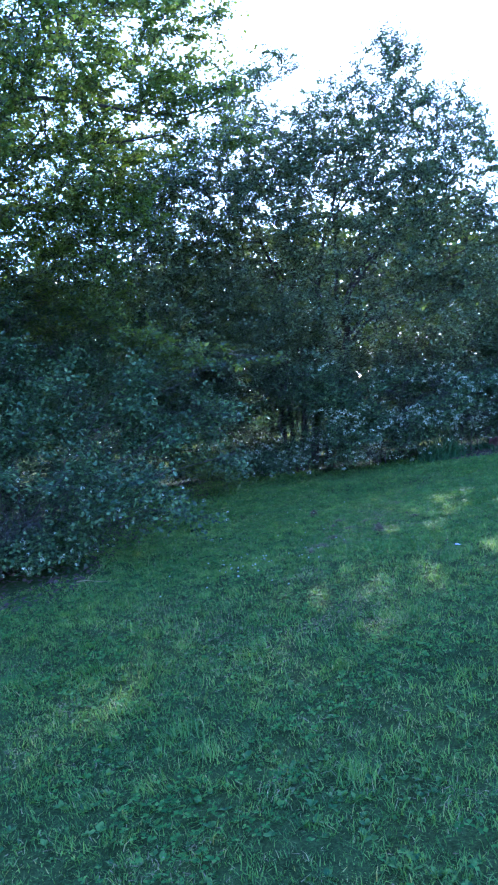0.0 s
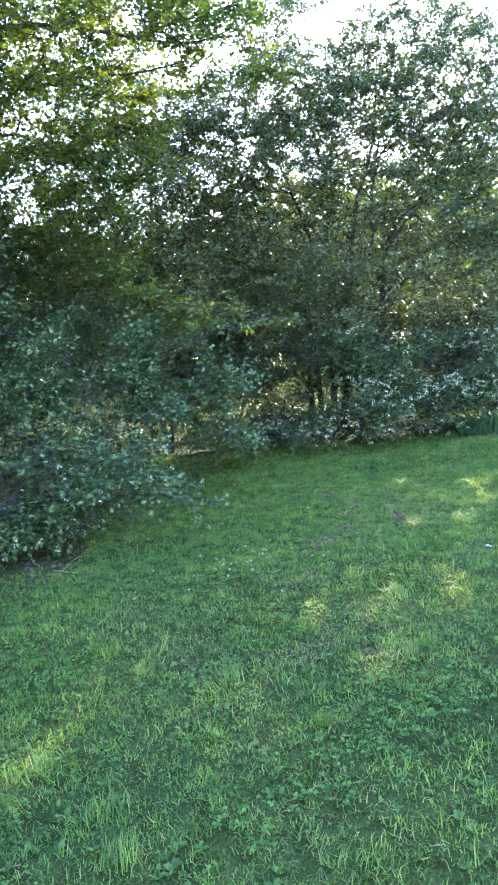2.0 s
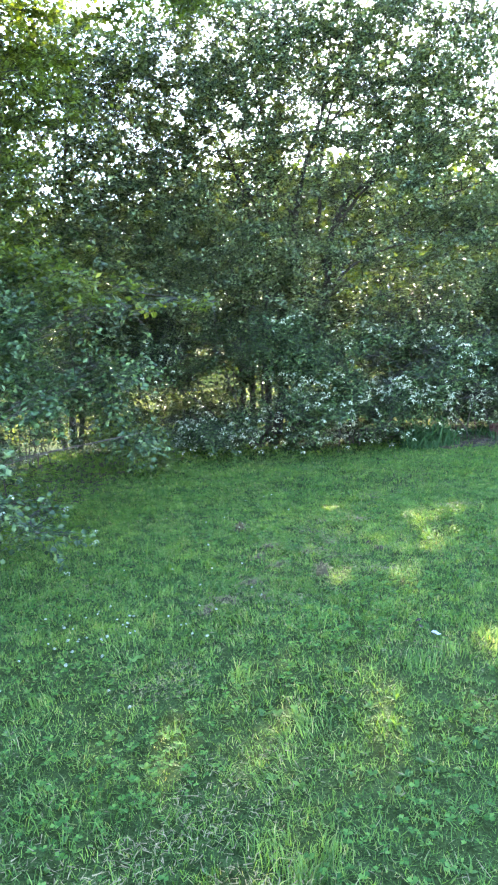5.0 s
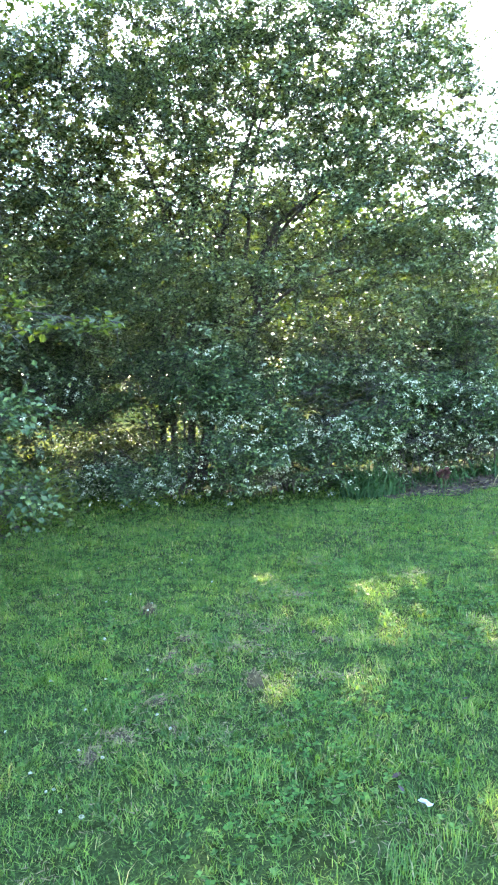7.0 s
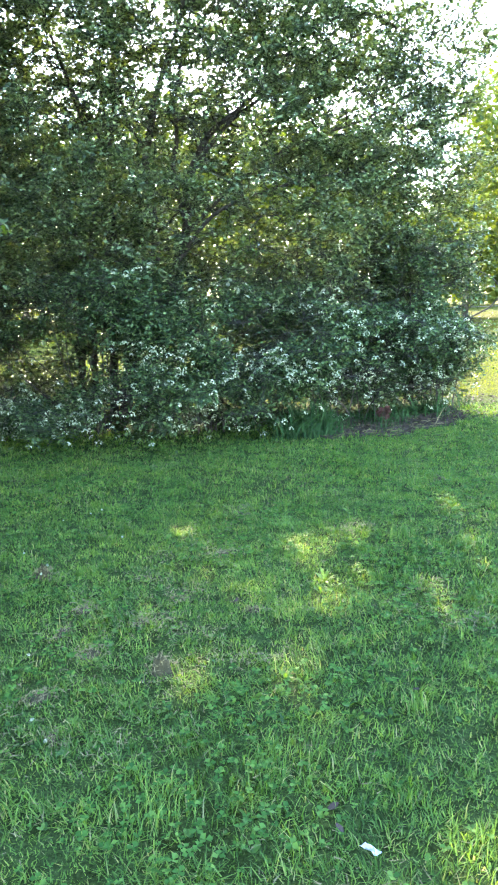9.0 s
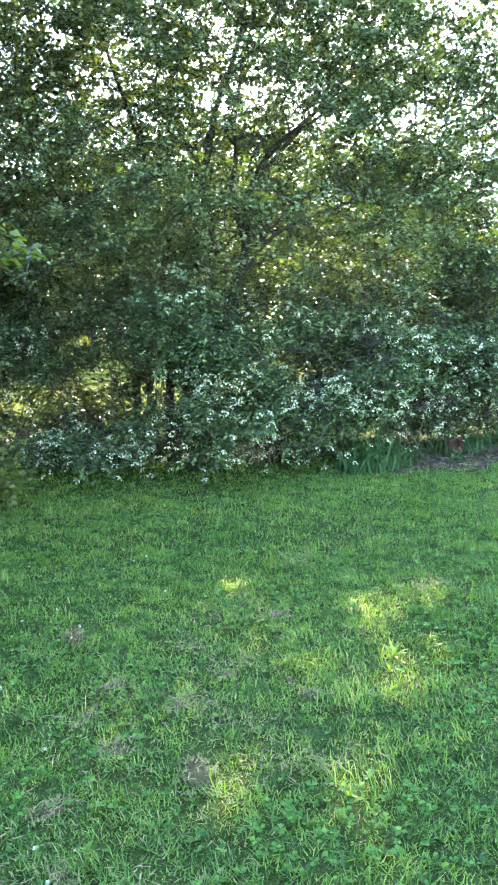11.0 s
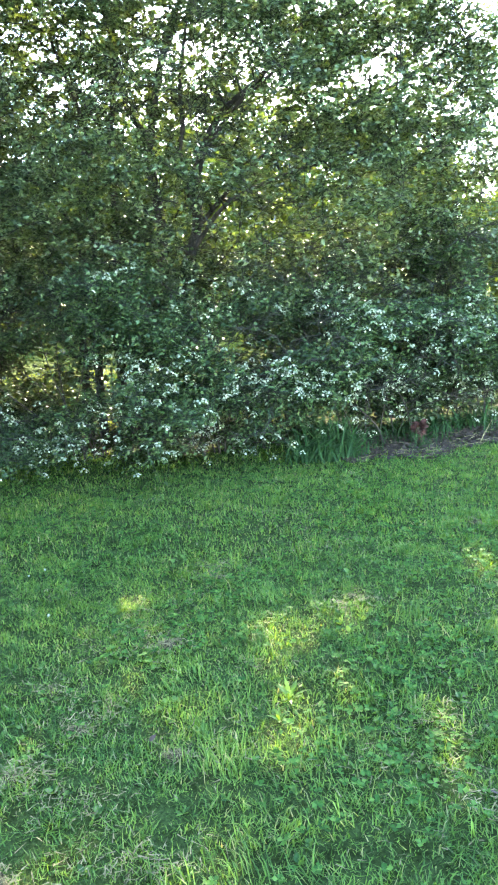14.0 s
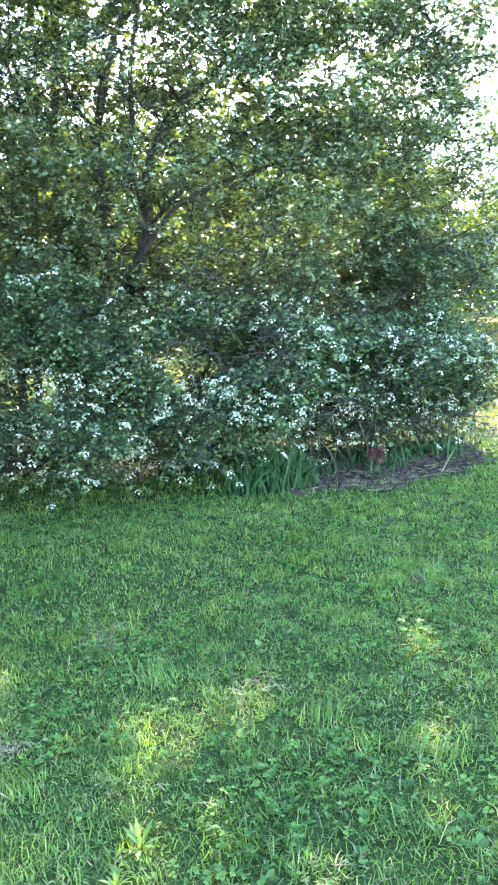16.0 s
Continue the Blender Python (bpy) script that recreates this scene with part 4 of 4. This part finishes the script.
def far_trees():
    kinds = []
    for i, (h, s, n, size) in enumerate(((9.8, 3.9, 9, 0.26), (8.2, 3.3, 9, 0.26), (10.4, 4.0, 9, 0.26), (9.6, 3.9, 44, 0.16))):
        stems, wood, leaves = far_tree_mesh(61 + i, h, s, n, size)
        kinds.append(woody("field_tree", "sunlit yellow-green tree across the field", "tree", stems, wood, leaves, FAR_LEAF, (0, 0, 0), "trees across the field"))
    spots = [(13.3, 33, 3, 1.22), (16, 38, 3, 1.05), (16.5, 30, 3, 0.9), (21.5, 41, 1, 1), (27, 46, 0, 1), (34, 50, 2, 1), (13.5, 45, 1, 1), (19, 52, 2, 1),
             (9.5, 58, 1, 1.6), (4.6, 60, 2, 1.6), (0.8, 55, 0, 1.6), (-3.8, 58, 1, 1.7), (-8, 60, 2, 1.6), (-12, 56, 0, 1.6), (-16.5, 60, 2, 1.6), (-21, 57, 1, 1.7), (-26, 61, 0, 1.6), (-32, 58, 2, 1.6), (-38, 62, 1, 1.7)]
    rng = random.Random(5)
    used = set()
    for x, y, k, big in spots:
        m = pose(x, y, 0, 0, 0, rng.random() * 360) @ Matrix.Scale(big, 4)
        if k in used:
            copy_thing(kinds[k], m)
        else:
            kinds[k].matrix_basis = m
            used.add(k)


far_trees()


def strip(name, x0, x1, y0, y1, z, mat, label, category):
    g = Geo()
    xs = np.linspace(x0, x1, 40)
    wob = 0.4 * np.sin(xs * 0.3)
    lo = np.stack([xs, y0 + wob, np.full(40, z)], -1)
    hi = np.stack([xs, y1 + wob, np.full(40, z)], -1)
    i = np.arange(39)
    g.add(np.vstack([lo, hi]), np.stack([i, i + 1, 41 + i, 40 + i], -1))
    alone(name, g.mesh(name), mat, label, category, kind="structure")


def far_woods():
    rng = np.random.default_rng(66)
    n = 11000
    x, y = -70 + 150 * rng.random(n), 80 + 8 * rng.random(n)
    top = 11 + 1.5 * np.sin(x * 0.21) + 1.2 * np.sin(x * 0.53 + 1)
    p = np.stack([x, y, top * rng.random(n) ** 0.7], -1)
    g = Geo()
    add_leaves(g, p, rng.normal(size=(n, 3)), rng.normal(size=(n, 3)), 1.3 + 0.9 * rng.random(n), LEAF_SMALL)
    alone("far_woods", g.mesh("far_woods"), FAR_LEAF, "dark belt of woodland at the far end of the field", "woods", kind="stuff")


far_woods()
strip("road", 4, 90, 71, 74, 0.03, GRAVEL, "pale gravel track beyond the field", "road")


# ---- plants and litter in the lawn ----
def clover():
    rng = np.random.default_rng(71)
    n = 34000
    x, y = -3 + 7.0 * rng.random(n), -1.6 + 10.0 * rng.random(n)
    ok = in_view(x, y) & ~bare(x, y) & (rng.random(n) < np.clip((wave(x * 1.3, y * 1.3, 7.0) - 0.42) * 2.2 + 0.6 * np.clip(x - 0.5, 0, 1) * (y > 3), 0.03, 1))
    x, y = x[ok], y[ok]
    n = len(x)
    z = lift(x, y) + 0.022 + 0.03 * rng.random(n)
    g = Geo()
    turn = rng.random(n) * 6.28
    size = 0.01 + 0.012 * rng.random(n)
    tilt = rng.normal(size=(n, 3)) * 0.22
    for k in range(3):
        a = turn + k * 2.094 + rng.normal(size=n) * 0.12
        al = np.stack([np.cos(a), np.sin(a), 0.12 + 0.15 * rng.normal(size=n)], -1)
        add_leaves(g, np.stack([x, y, z], -1), al, np.array([0, 0, 1.0]) + tilt, size, LEAF_ROUND)
    alone("clover", g.mesh("clover"), CLOVER, "patches of round-leaved clover in the lawn", "clover", kind="stuff")


LEAF_ROUND = (np.array([(0, 0, 0), (0.55, -0.5, 0.12), (1, 0, 0.0), (0.55, 0.5, 0.12)]), np.array([(0, 1, 2), (0, 2, 3)]))
clover()


def weeds():
    """Rosettes of small leaves, thick in some places and few in others."""
    rng = np.random.default_rng(72)
    n = 26000
    x, y = -3.5 + 7.5 * rng.random(n), -1.8 + 10 * rng.random(n)
    p = np.stack([x, y, np.zeros(n)], -1)
    thick = np.clip((0.6 * lump(p, 2.6, 1.0, 6.0) + 0.4 * lump(p, 9.0, 1.0, 2.0) - 0.45) * 5.0, 0, 1)
    ok = in_view(x, y) & ~bare(x, y) & (rng.random(n) < 0.03 + 0.75 * thick)
    x, y = x[ok], y[ok]
    for shape, m in ((LEAF_LONG, 0), (LEAF_BROAD, 1)):
        cx, cy = x[m::2], y[m::2]
        k = rng.integers(4, 8, len(cx))
        which = np.repeat(np.arange(len(cx)), k)
        cx, cy, size = cx[which], cy[which], (0.014 + 0.021 * rng.random(len(cx)))[which]
        n = len(cx)
        a = rng.random(n) * 6.283
        along = np.stack([np.cos(a), np.sin(a), 0.2 + 0.8 * rng.random(n)], -1)
        g = Geo()
        add_leaves(g, np.stack([cx, cy, lift(cx, cy)], -1), along, np.array([0, 0, 1.0]) + rng.normal(size=(n, 3)) * 0.2, size * (0.6 + 0.6 * rng.random(n)), shape)
        alone("lawn_weeds", g.mesh("lawn_weeds"), WEED, ("small broad-leaved weeds scattered through the lawn" if m else "small narrow-leaved weeds scattered through the lawn"), "weeds", kind="stuff")


weeds()


def long_leaf_mesh():
    """A dandelion leaf: a toothed blade that arches over, folded along its rib."""
    g = Geo()
    k = 11
    rows = []
    for i in range(k):
        t = i / (k - 1)
        w = (0.018 + 0.1 * math.sin(min(1, t * 1.05) * math.pi * 0.8) ** 1.5) * (1.0 if i % 2 else 0.4 + 0.35 * t) * (1 - t ** 5)
        zc = 0.35 * t - 0.38 * t * t
        rows += [(t, -w, zc + 0.25 * w), (t, 0, zc), (t, w, zc + 0.25 * w)]
    f = []
    for i in range(k - 1):
        a = 3 * i
        f += [(a, a + 3, a + 4, a + 1), (a + 1, a + 4, a + 5, a + 2)]
    g.add(rows, f)
    me = g.mesh("leaf", True)
    me.materials.append(WEED)
    return me


DANDELION_LEAF = long_leaf_mesh()


def dandelion(x, y, size, leaves, seed):
    rng = random.Random(seed)
    ob = thing("dandelion", "bright green dandelion with long toothed leaves standing in the lawn", "weed", (x, y, float(lift(np.array(x), np.array(y)))), "dandelions in the lawn")
    for k in range(leaves):
        b = part("leaf", DANDELION_LEAF, WEED, ob)
        b.rotation_euler = (0, -radians(rng.uniform(20, 60)), 6.28 * k / leaves + rng.uniform(-0.3, 0.3))
        b.scale = [size * rng.uniform(0.7, 1.15)] * 3


for i, (x, y, sz, k) in enumerate(((0.755, 4.6, 0.08, 11), (0.72, 4.46, 0.06, 9), (1.61, 5.0, 0.07, 8), (1.42, 4.35, 0.06, 7), (0.5, 3.62, 0.06, 7), (1.72, 5.7, 0.07, 8), (0.05, 1.85, 0.07, 8), (-0.45, 1.7, 0.06, 7), (0.45, 2.02, 0.06, 7), (1.58, 4.62, 0.06, 6))):
    dandelion(x, y, sz, k, 80 + i)


def straw_mesh(rng, count, spread, length, rise):
    g = Geo()
    for _ in range(count):
        a, r = rng.random() * 6.28, spread * math.sqrt(rng.random())
        p = np.array([r * math.cos(a), r * math.sin(a), rise * max(0.0, 1 - (r / spread) ** 2) + 0.008 * rng.random()])
        b = rng.random() * 6.28
        d = np.array([math.cos(b), math.sin(b), rng.normal() * 0.18]) * length * (0.5 + 0.8 * rng.random())
        s = np.array([-math.sin(b), math.cos(b), 0.3]) * 0.0013
        m = p + d * 0.5 + np.array([0, 0, 0.012 * rng.random()])
        g.add([p - s, p + s, m + s, m - s, p + d], [(0, 1, 2, 3)])
        g.f.append(np.array([(3, 2, 4)]) + g.n - 5)
    return g.mesh("straw")


def mound_mesh(rng, r, h):
    g = Geo()
    rings, sides = 6, 14
    v = [(0, 0, h)]
    wob = 1 + 0.22 * rng.normal(size=sides)
    for i in range(1, rings + 1):
        t = i / rings
        for j in range(sides):
            a = 6.283 * j / sides
            rr = r * t * (0.6 + 0.4 * wob[j])
            v.append((rr * math.cos(a), rr * math.sin(a), h * (1 - t * t) * (1 + 0.25 * rng.normal()) - 0.012 * (t > 0.95)))
    f3 = [(0, 1 + j, 1 + (j + 1) % sides) for j in range(sides)]
    f4 = [(1 + (i - 1) * sides + j, 1 + i * sides + j, 1 + i * sides + (j + 1) % sides, 1 + (i - 1) * sides + (j + 1) % sides) for i in range(1, rings) for j in range(sides)]
    g.add(v, f4)
    g.f.append(np.array(f3))
    return g.mesh("soil_hump", True)


def clumps():
    rng = np.random.default_rng(73)
    for k, (x, y, r) in enumerate(CLUMPS):
        ob = thing("dead_grass_clump", "small hump of bare soil and matted dead grass" if k < 2 else "thin patch of matted dead grass", "dead grass", (x, y, float(lift(np.array(x), np.array(y)))), "dead grass clumps")
        h = (0.065, 0.075)[k] if k < 2 else 0.02
        ob.rotation_euler, ob.scale = (0, 0, rng.random() * 6), (1.15, 0.75, 1) if k < 2 else (1.2, 0.35 + 0.4 * rng.random(), 1)
        part("soil_hump", mound_mesh(rng, r * (0.48 if k < 2 else 0.5), h), SOIL, ob)
        part("straw", straw_mesh(rng, int(1100 * r), r * (0.75 if k < 2 else 0.85), 0.032, max(h, 0.02)), DRY, ob, "", "stuff")


DRY_SPOTS = [(-0.85, 0.75, 0.2), (-1.45, 1.45, 0.22), (-0.42, 0.98, 0.14), (-0.16, 1.2, 0.13), (0.05, 0.9, 0.1), (-1.1, 1.1, 0.18), (0.3, 5.97, 0.09), (0.22, 5.05, 0.07), (0.13, 4.02, 0.09), (-0.08, 4.14, 0.09), (0.07, 4.45, 0.08),
             (0.39, 3.79, 0.09), (0.98, 6.27, 0.13), (1.26, 4.43, 0.1), (1.36, 4.05, 0.1), (-0.14, 4.68, 0.08), (1.05, 5.4, 0.1), (0.7, 6.9, 0.15), (-0.6, 2.1, 0.12)]


def thatch():
    """Dry blades lying in the lawn, in patches."""
    rng = np.random.default_rng(78)
    n = 60000
    x, y = -3.0 + 6.5 * rng.random(n), -1.6 + 10 * rng.random(n)
    spot = np.exp(-((x[:, None] - CLUMP_XY[None, :, 0]) ** 2 + (y[:, None] - CLUMP_XY[None, :, 1]) ** 2) / 0.02).sum(1)
    ok = in_view(x, y) & ~bare(x, y) & (rng.random(n) < np.clip(2.2 * (wave(x * 1.7, y * 1.7, 11.0) - 0.55), 0.04, 0.7) + spot)
    x, y = x[ok], y[ok]
    for cx, cy, r in DRY_SPOTS:
        k = int(30 + 1000 * r)
        x = np.concatenate([x, cx + rng.normal(size=k) * r])
        y = np.concatenate([y, cy + rng.normal(size=k) * r * 0.8])
    n = len(x)
    a = rng.random(n) * 6.283
    d = np.stack([np.cos(a), np.sin(a), 0.25 * rng.normal(size=n)], -1) * (0.02 + 0.03 * rng.random((n, 1)))
    s = np.stack([-np.sin(a), np.cos(a), 0.4 * rng.normal(size=n)], -1) * 0.0016
    p = np.stack([x, y, lift(x, y) + 0.016 + 0.018 * rng.random(n)], -1)
    g = Geo()
    g.add(np.stack([p - s, p + s, p + d], 1).reshape(-1, 3), np.arange(n)[:, None] * 3 + np.array([[0, 1, 2]]))
    alone("dry_grass", g.mesh("dry_grass"), DRY, "dry tan blades lying in patches of the lawn", "dry grass", kind="stuff")


thatch()
clumps()


def petal_ball():
    g = Geo()
    for i in range(16):
        a, e = i * 2.4, 0.15 + 1.2 * (i / 16)
        d = np.array([math.cos(a) * math.cos(e), math.sin(a) * math.cos(e), math.sin(e)])
        s = np.array([-math.sin(a), math.cos(a), 0]) * 0.0022
        u = d * 0.008
        g.add([-s, s, u + s, u - s], [(0, 1, 2, 3)])
    me = g.mesh("clover_flower")
    me.materials.append(PETAL)
    return me


def small_flowers():
    rng = np.random.default_rng(74)
    me = petal_ball()
    for cx, cy, sx, sy, n in ((-1.25, 2.5, 0.28, 0.3, 26), (-0.85, 2.85, 0.3, 0.2, 16), (-1.15, 3.4, 0.4, 0.4, 12), (-0.9, 5.4, 0.35, 0.35, 10)):
        for _ in range(n):
            x, y = cx + rng.normal() * sx, cy + rng.normal() * sy
            ob = alone("clover_flower", me, PETAL, "tiny white clover flower in the grass", "flower", (x, y, float(lift(np.array(x), np.array(y))) + 0.05), "white clover flowers")
            ob.rotation_euler = (rng.normal() * 0.4, rng.normal() * 0.4, rng.random() * 6)
            ob.scale = [0.8 + 0.7 * rng.random()] * 3


small_flowers()


def scrap_of_paper():
    mat, n, l, p, out = nodes_of("paper")
    tone = ramp(n, l, noise_of(n, l, 60.0, 3.0), [(0.3, (0.36, 0.38, 0.4)), (0.7, (0.5, 0.52, 0.54))])
    l.new(tone, p.inputs["Base Color"])
    p.inputs["Roughness"].default_value = 0.6
    rng = np.random.default_rng(75)
    g = Geo()
    a, b = 7, 5
    X, Y = np.meshgrid(np.linspace(-0.024, 0.024, a), np.linspace(-0.009, 0.009, b), indexing="ij")
    top = np.stack([X + rng.normal(size=X.shape) * 0.002, Y + 0.006 * np.sin(X * 60), 0.01 + 0.003 * rng.normal(size=X.shape)], -1).reshape(-1, 3)
    i, j = np.meshgrid(np.arange(a - 1), np.arange(b - 1), indexing="ij")
    q = np.stack([i * b + j, (i + 1) * b + j, (i + 1) * b + j + 1, i * b + j + 1], -1).reshape(-1, 4)
    g.add(top, q)
    g.add(top - np.array([0, 0, 0.0008]), q[:, ::-1])
    ob = alone("paper_scrap", g.mesh("paper_scrap"), mat, "crumpled strip of white paper lying in the grass", "litter", (0.66, 2.67, 0.025))
    ob.rotation_euler = (0.1, 0.15, radians(-55))


scrap_of_paper()


def dead_leaf(x, y, turn, size):
    g = Geo()
    k = 7
    v = []
    for i in range(k):
        t = i / (k - 1)
        w = 0.3 * math.sin(math.pi * min(0.97, t * 0.93 + 0.05)) ** 0.8
        z = 0.22 * t * t
        v += [(t, -w, z + 0.8 * w * w + 0.05), (t, 0, z), (t, w, z + 1.1 * w * w + 0.03)]
    f = []
    for i in range(k - 1):
        a = 3 * i
        f += [(a, a + 3, a + 4, a + 1), (a + 1, a + 4, a + 5, a + 2)]
    g.add(np.array(v) * size, f)
    ob = alone("dead_leaf", g.mesh("dead_leaf", True), LITTER_LEAF, "curled reddish-brown dead leaf on the grass", "leaf", (x, y, 0.028), "dead leaves on the lawn")
    ob.rotation_euler = (0.15, -0.1, turn)


for x, y, a, sz in ((0.57, 2.83, 0.4, 0.035), (0.6, 2.74, 2.2, 0.03), (0.3, 4.3, 1.0, 0.03), (-1.1, 5.2, 4.0, 0.04), (1.35, 4.0, 3.0, 0.025), (0.95, 3.45, 5.0, 0.035)):
    dead_leaf(x, y, a, sz)


# ---- the shrubs' feet: tall grass, bare ground, twigs ----
def arching_blade(bend, droop):
    """A long grass blade, keeled along its middle, that bends over to one side."""
    g = Geo()
    k = 7
    rows = []
    for i in range(k):
        u = i / (k - 1)
        w = 0.013 * (1 - u ** 2.2) * (0.55 + 0.9 * min(u * 3, 1) * 0.5) + 0.0006
        x, z = bend * u * u, u - droop * u ** 3
        rows += [(x + w * 0.3, -w, z), (x, 0, z - w * 0.2), (x + w * 0.3, w, z)]
    f = []
    for i in range(k - 1):
        a = 3 * i
        f += [(a, a + 3, a + 4, a + 1), (a + 1, a + 4, a + 5, a + 2)]
    g.add(rows, f)
    me = g.mesh("blade", True)
    me.materials.append(TALL_GRASS)
    return me


BLADES = [arching_blade(b, d) for b, d in ((0.25, 0.1), (0.55, 0.35), (0.85, 0.6), (0.75, 0.8), (0.4, 0.25))]


def tall_grass():
    rng = np.random.default_rng(76)
    for x0, y0, n, r, h in ((0.95, 8.55, 140, 0.2, 0.56), (1.2, 8.62, 110, 0.17, 0.48), (0.78, 8.5, 50, 0.14, 0.36), (2.55, 9.75, 80, 0.32, 0.42), (2.05, 9.7, 70, 0.32, 0.36)):
        ob = thing("tall_grass_clump", "clump of long arching grass under the blossom", "grass", (x0, y0, float(lift(np.array(x0), np.array(y0)))), "tall grass clumps")
        for _ in range(n):
            b = part("blade", BLADES[rng.integers(1, 5)], TALL_GRASS, ob)
            b.location = (rng.normal() * r * 0.55, rng.normal() * r * 0.4, -0.01)
            b.rotation_euler = (rng.normal() * 0.22, rng.normal() * 0.22, rng.random() * 6.283)
            s = h * (0.45 + 0.75 * rng.random())
            b.scale = (s, 0.45 + 0.4 * rng.random(), s)
    n = 900
    x = 1.1 + 2.2 * rng.random(n)
    y = litter_front(x) + 0.35 + 0.8 * rng.random(n)
    keep = wave(x * 2.5, y * 2.5, 3.0) > 0.42
    x, y = x[keep], y[keep]
    n = len(x)
    g = blades_at(rng, x, y, 0.26 * (0.2 + rng.random(n) ** 2), 0.006, 1.0)
    alone("thin_grass", g.mesh("thin_grass"), TALL_GRASS, "thin upright grass growing through the litter", "grass", kind="stuff")


tall_grass()


def bare_ground():
    rng = np.random.default_rng(77)
    def scatter(name, xs, ys, label):
        n = len(xs)
        gg = Geo()
        b = rng.random(n) * 6.28
        d = np.stack([np.cos(b), np.sin(b), rng.normal(size=n) * 0.1], -1)
        p = np.stack([xs, ys, lift(xs, ys) + 0.006 + 0.012 * rng.random(n)], -1)
        add_leaves(gg, p, d, np.array([0, 0, 1.0]) + rng.normal(size=(n, 3)) * 0.4, 0.025 + 0.04 * rng.random(n), LEAF_BROAD)
        alone(name, gg.mesh(name), LITTER_LEAF, label, "leaf litter", kind="stuff")

    n = 3600
    xs = 0.95 + 2.0 * rng.random(n)
    ys = litter_front(xs) - 0.08 + 1.1 * rng.random(n)
    scatter("leaf_litter", xs, ys, "brown dead leaves on the bare soil")
    n = 2600
    xs, ys = -4.0 + 8.0 * rng.random(n), 9.2 + 2.0 * rng.random(n)
    scatter("leaf_litter", xs, ys, "brown dead leaves beneath the shrubs")
    xs, ys = -4.4 + 1.7 * rng.random(n), 2.0 + 7 * rng.random(n)
    scatter("leaf_litter", xs, ys, "brown dead leaves beneath the shrubs")
    g = Geo()
    for _ in range(150):
        px = 1.0 + 1.9 * rng.random()
        py = float(litter_front(px)) - 0.04 + 0.9 * rng.random() ** 1.5
        b, ln = rng.random() * 6.28, 0.04 + 0.1 * rng.random() ** 2
        p = np.array([px, py, float(lift(np.array(px), np.array(py))) + 0.012 + 0.015 * rng.random()])
        q = p + np.array([math.cos(b), math.sin(b), rng.normal() * 0.12]) * ln
        q[2] = max(q[2], p[2] - 0.008)
        add_tube(g, [p, (p + q) / 2 + rng.normal(size=3) * 0.006, q], [0.0025, 0.0022, 0.0015], 4)
    alone("dry_twigs", g.mesh("dry_twigs"), DRY, "pale dry twigs strewn on the bare soil", "twigs", kind="stuff")


bare_ground()


def twig_thing(name, label, lines, mat, r0, group=""):
    base = np.array(lines[0][0], dtype=float)
    ob = thing(name, label, "branch", tuple(base), group)
    for k, pts in enumerate(lines):
        g = Geo()
        line = spline(np.array(pts) - base, 5)
        add_tube(g, line, np.linspace(r0 * (1 if k == 0 else 0.6), r0 * 0.3, len(line)), 6)
        part("stem" if k == 0 else "side_twig", g.mesh("twig", True), mat, ob)


twig_thing("leaning_stick", "pale bare stick leaning out of the grass", [[(2.44, 8.96, -0.01), (2.52, 9.07, 0.08), (2.62, 9.2, 0.17)]], DRY, 0.006)
twig_thing("bare_branch", "pale leafless branch reaching low out of the shrubs", [[(1.75, 9.5, 0.0), (1.85, 9.25, 0.28), (2.2, 9.1, 0.42), (2.6, 9.05, 0.5), (3.1, 9.1, 0.52)], [(1.82, 9.32, 0.22), (1.95, 9.15, 0.5), (2.05, 9.1, 0.68)], [(2.2, 9.1, 0.42), (2.4, 9.0, 0.58), (2.6, 8.98, 0.66)], [(2.6, 9.05, 0.5), (2.8, 9.02, 0.46), (3.0, 9.0, 0.47)]], TWIG, 0.006)
twig_thing("fallen_twig", "thin bare curved twig lying at the shrub's foot", [[(-2.75, 2.75, 0.02), (-2.6, 2.62, 0.05), (-2.42, 2.6, 0.03), (-2.3, 2.66, 0.02)], [(-2.6, 2.62, 0.05), (-2.55, 2.72, 0.1), (-2.52, 2.82, 0.12)]], DRY, 0.004)


def withered_plant(x, y):
    """A short stalk with a hanging head of withered leaves."""
    rng = np.random.default_rng(79)
    ob = thing("withered_plant", "short withered plant with a rust-red hanging head of dead leaves", "plant", (x, y, float(lift(np.array(x), np.array(y)))))
    g = Geo()
    line = spline([(0, 0, -0.02), (0.008, 0, 0.06), (-0.006, 0.004, 0.13), (0.0, 0, 0.19)], 4)
    add_tube(g, line, np.linspace(0.022, 0.012, len(line)), 7)
    part("stalk", g.mesh("stalk", True), RUST, ob)
    n = 90
    a = rng.random(n) * 6.283
    out = np.stack([np.cos(a), np.sin(a), np.zeros(n)], -1)
    pos = out * 0.012 + np.array([0, 0, 0.12]) + np.stack([np.zeros(n), np.zeros(n), 0.09 * rng.random(n)], -1)
    g = Geo()
    add_leaves(g, pos, out + np.stack([np.zeros(n), np.zeros(n), rng.normal(size=n) * 0.6 - 0.25], -1), np.array([0, 0, 1.0]) + rng.normal(size=(n, 3)) * 0.4, 0.045 + 0.04 * rng.random(n), LEAF_BROAD)
    part("dead_leaves", g.mesh("dead_leaves"), RUST, ob, "", "stuff")


withered_plant(1.93, 9.2)
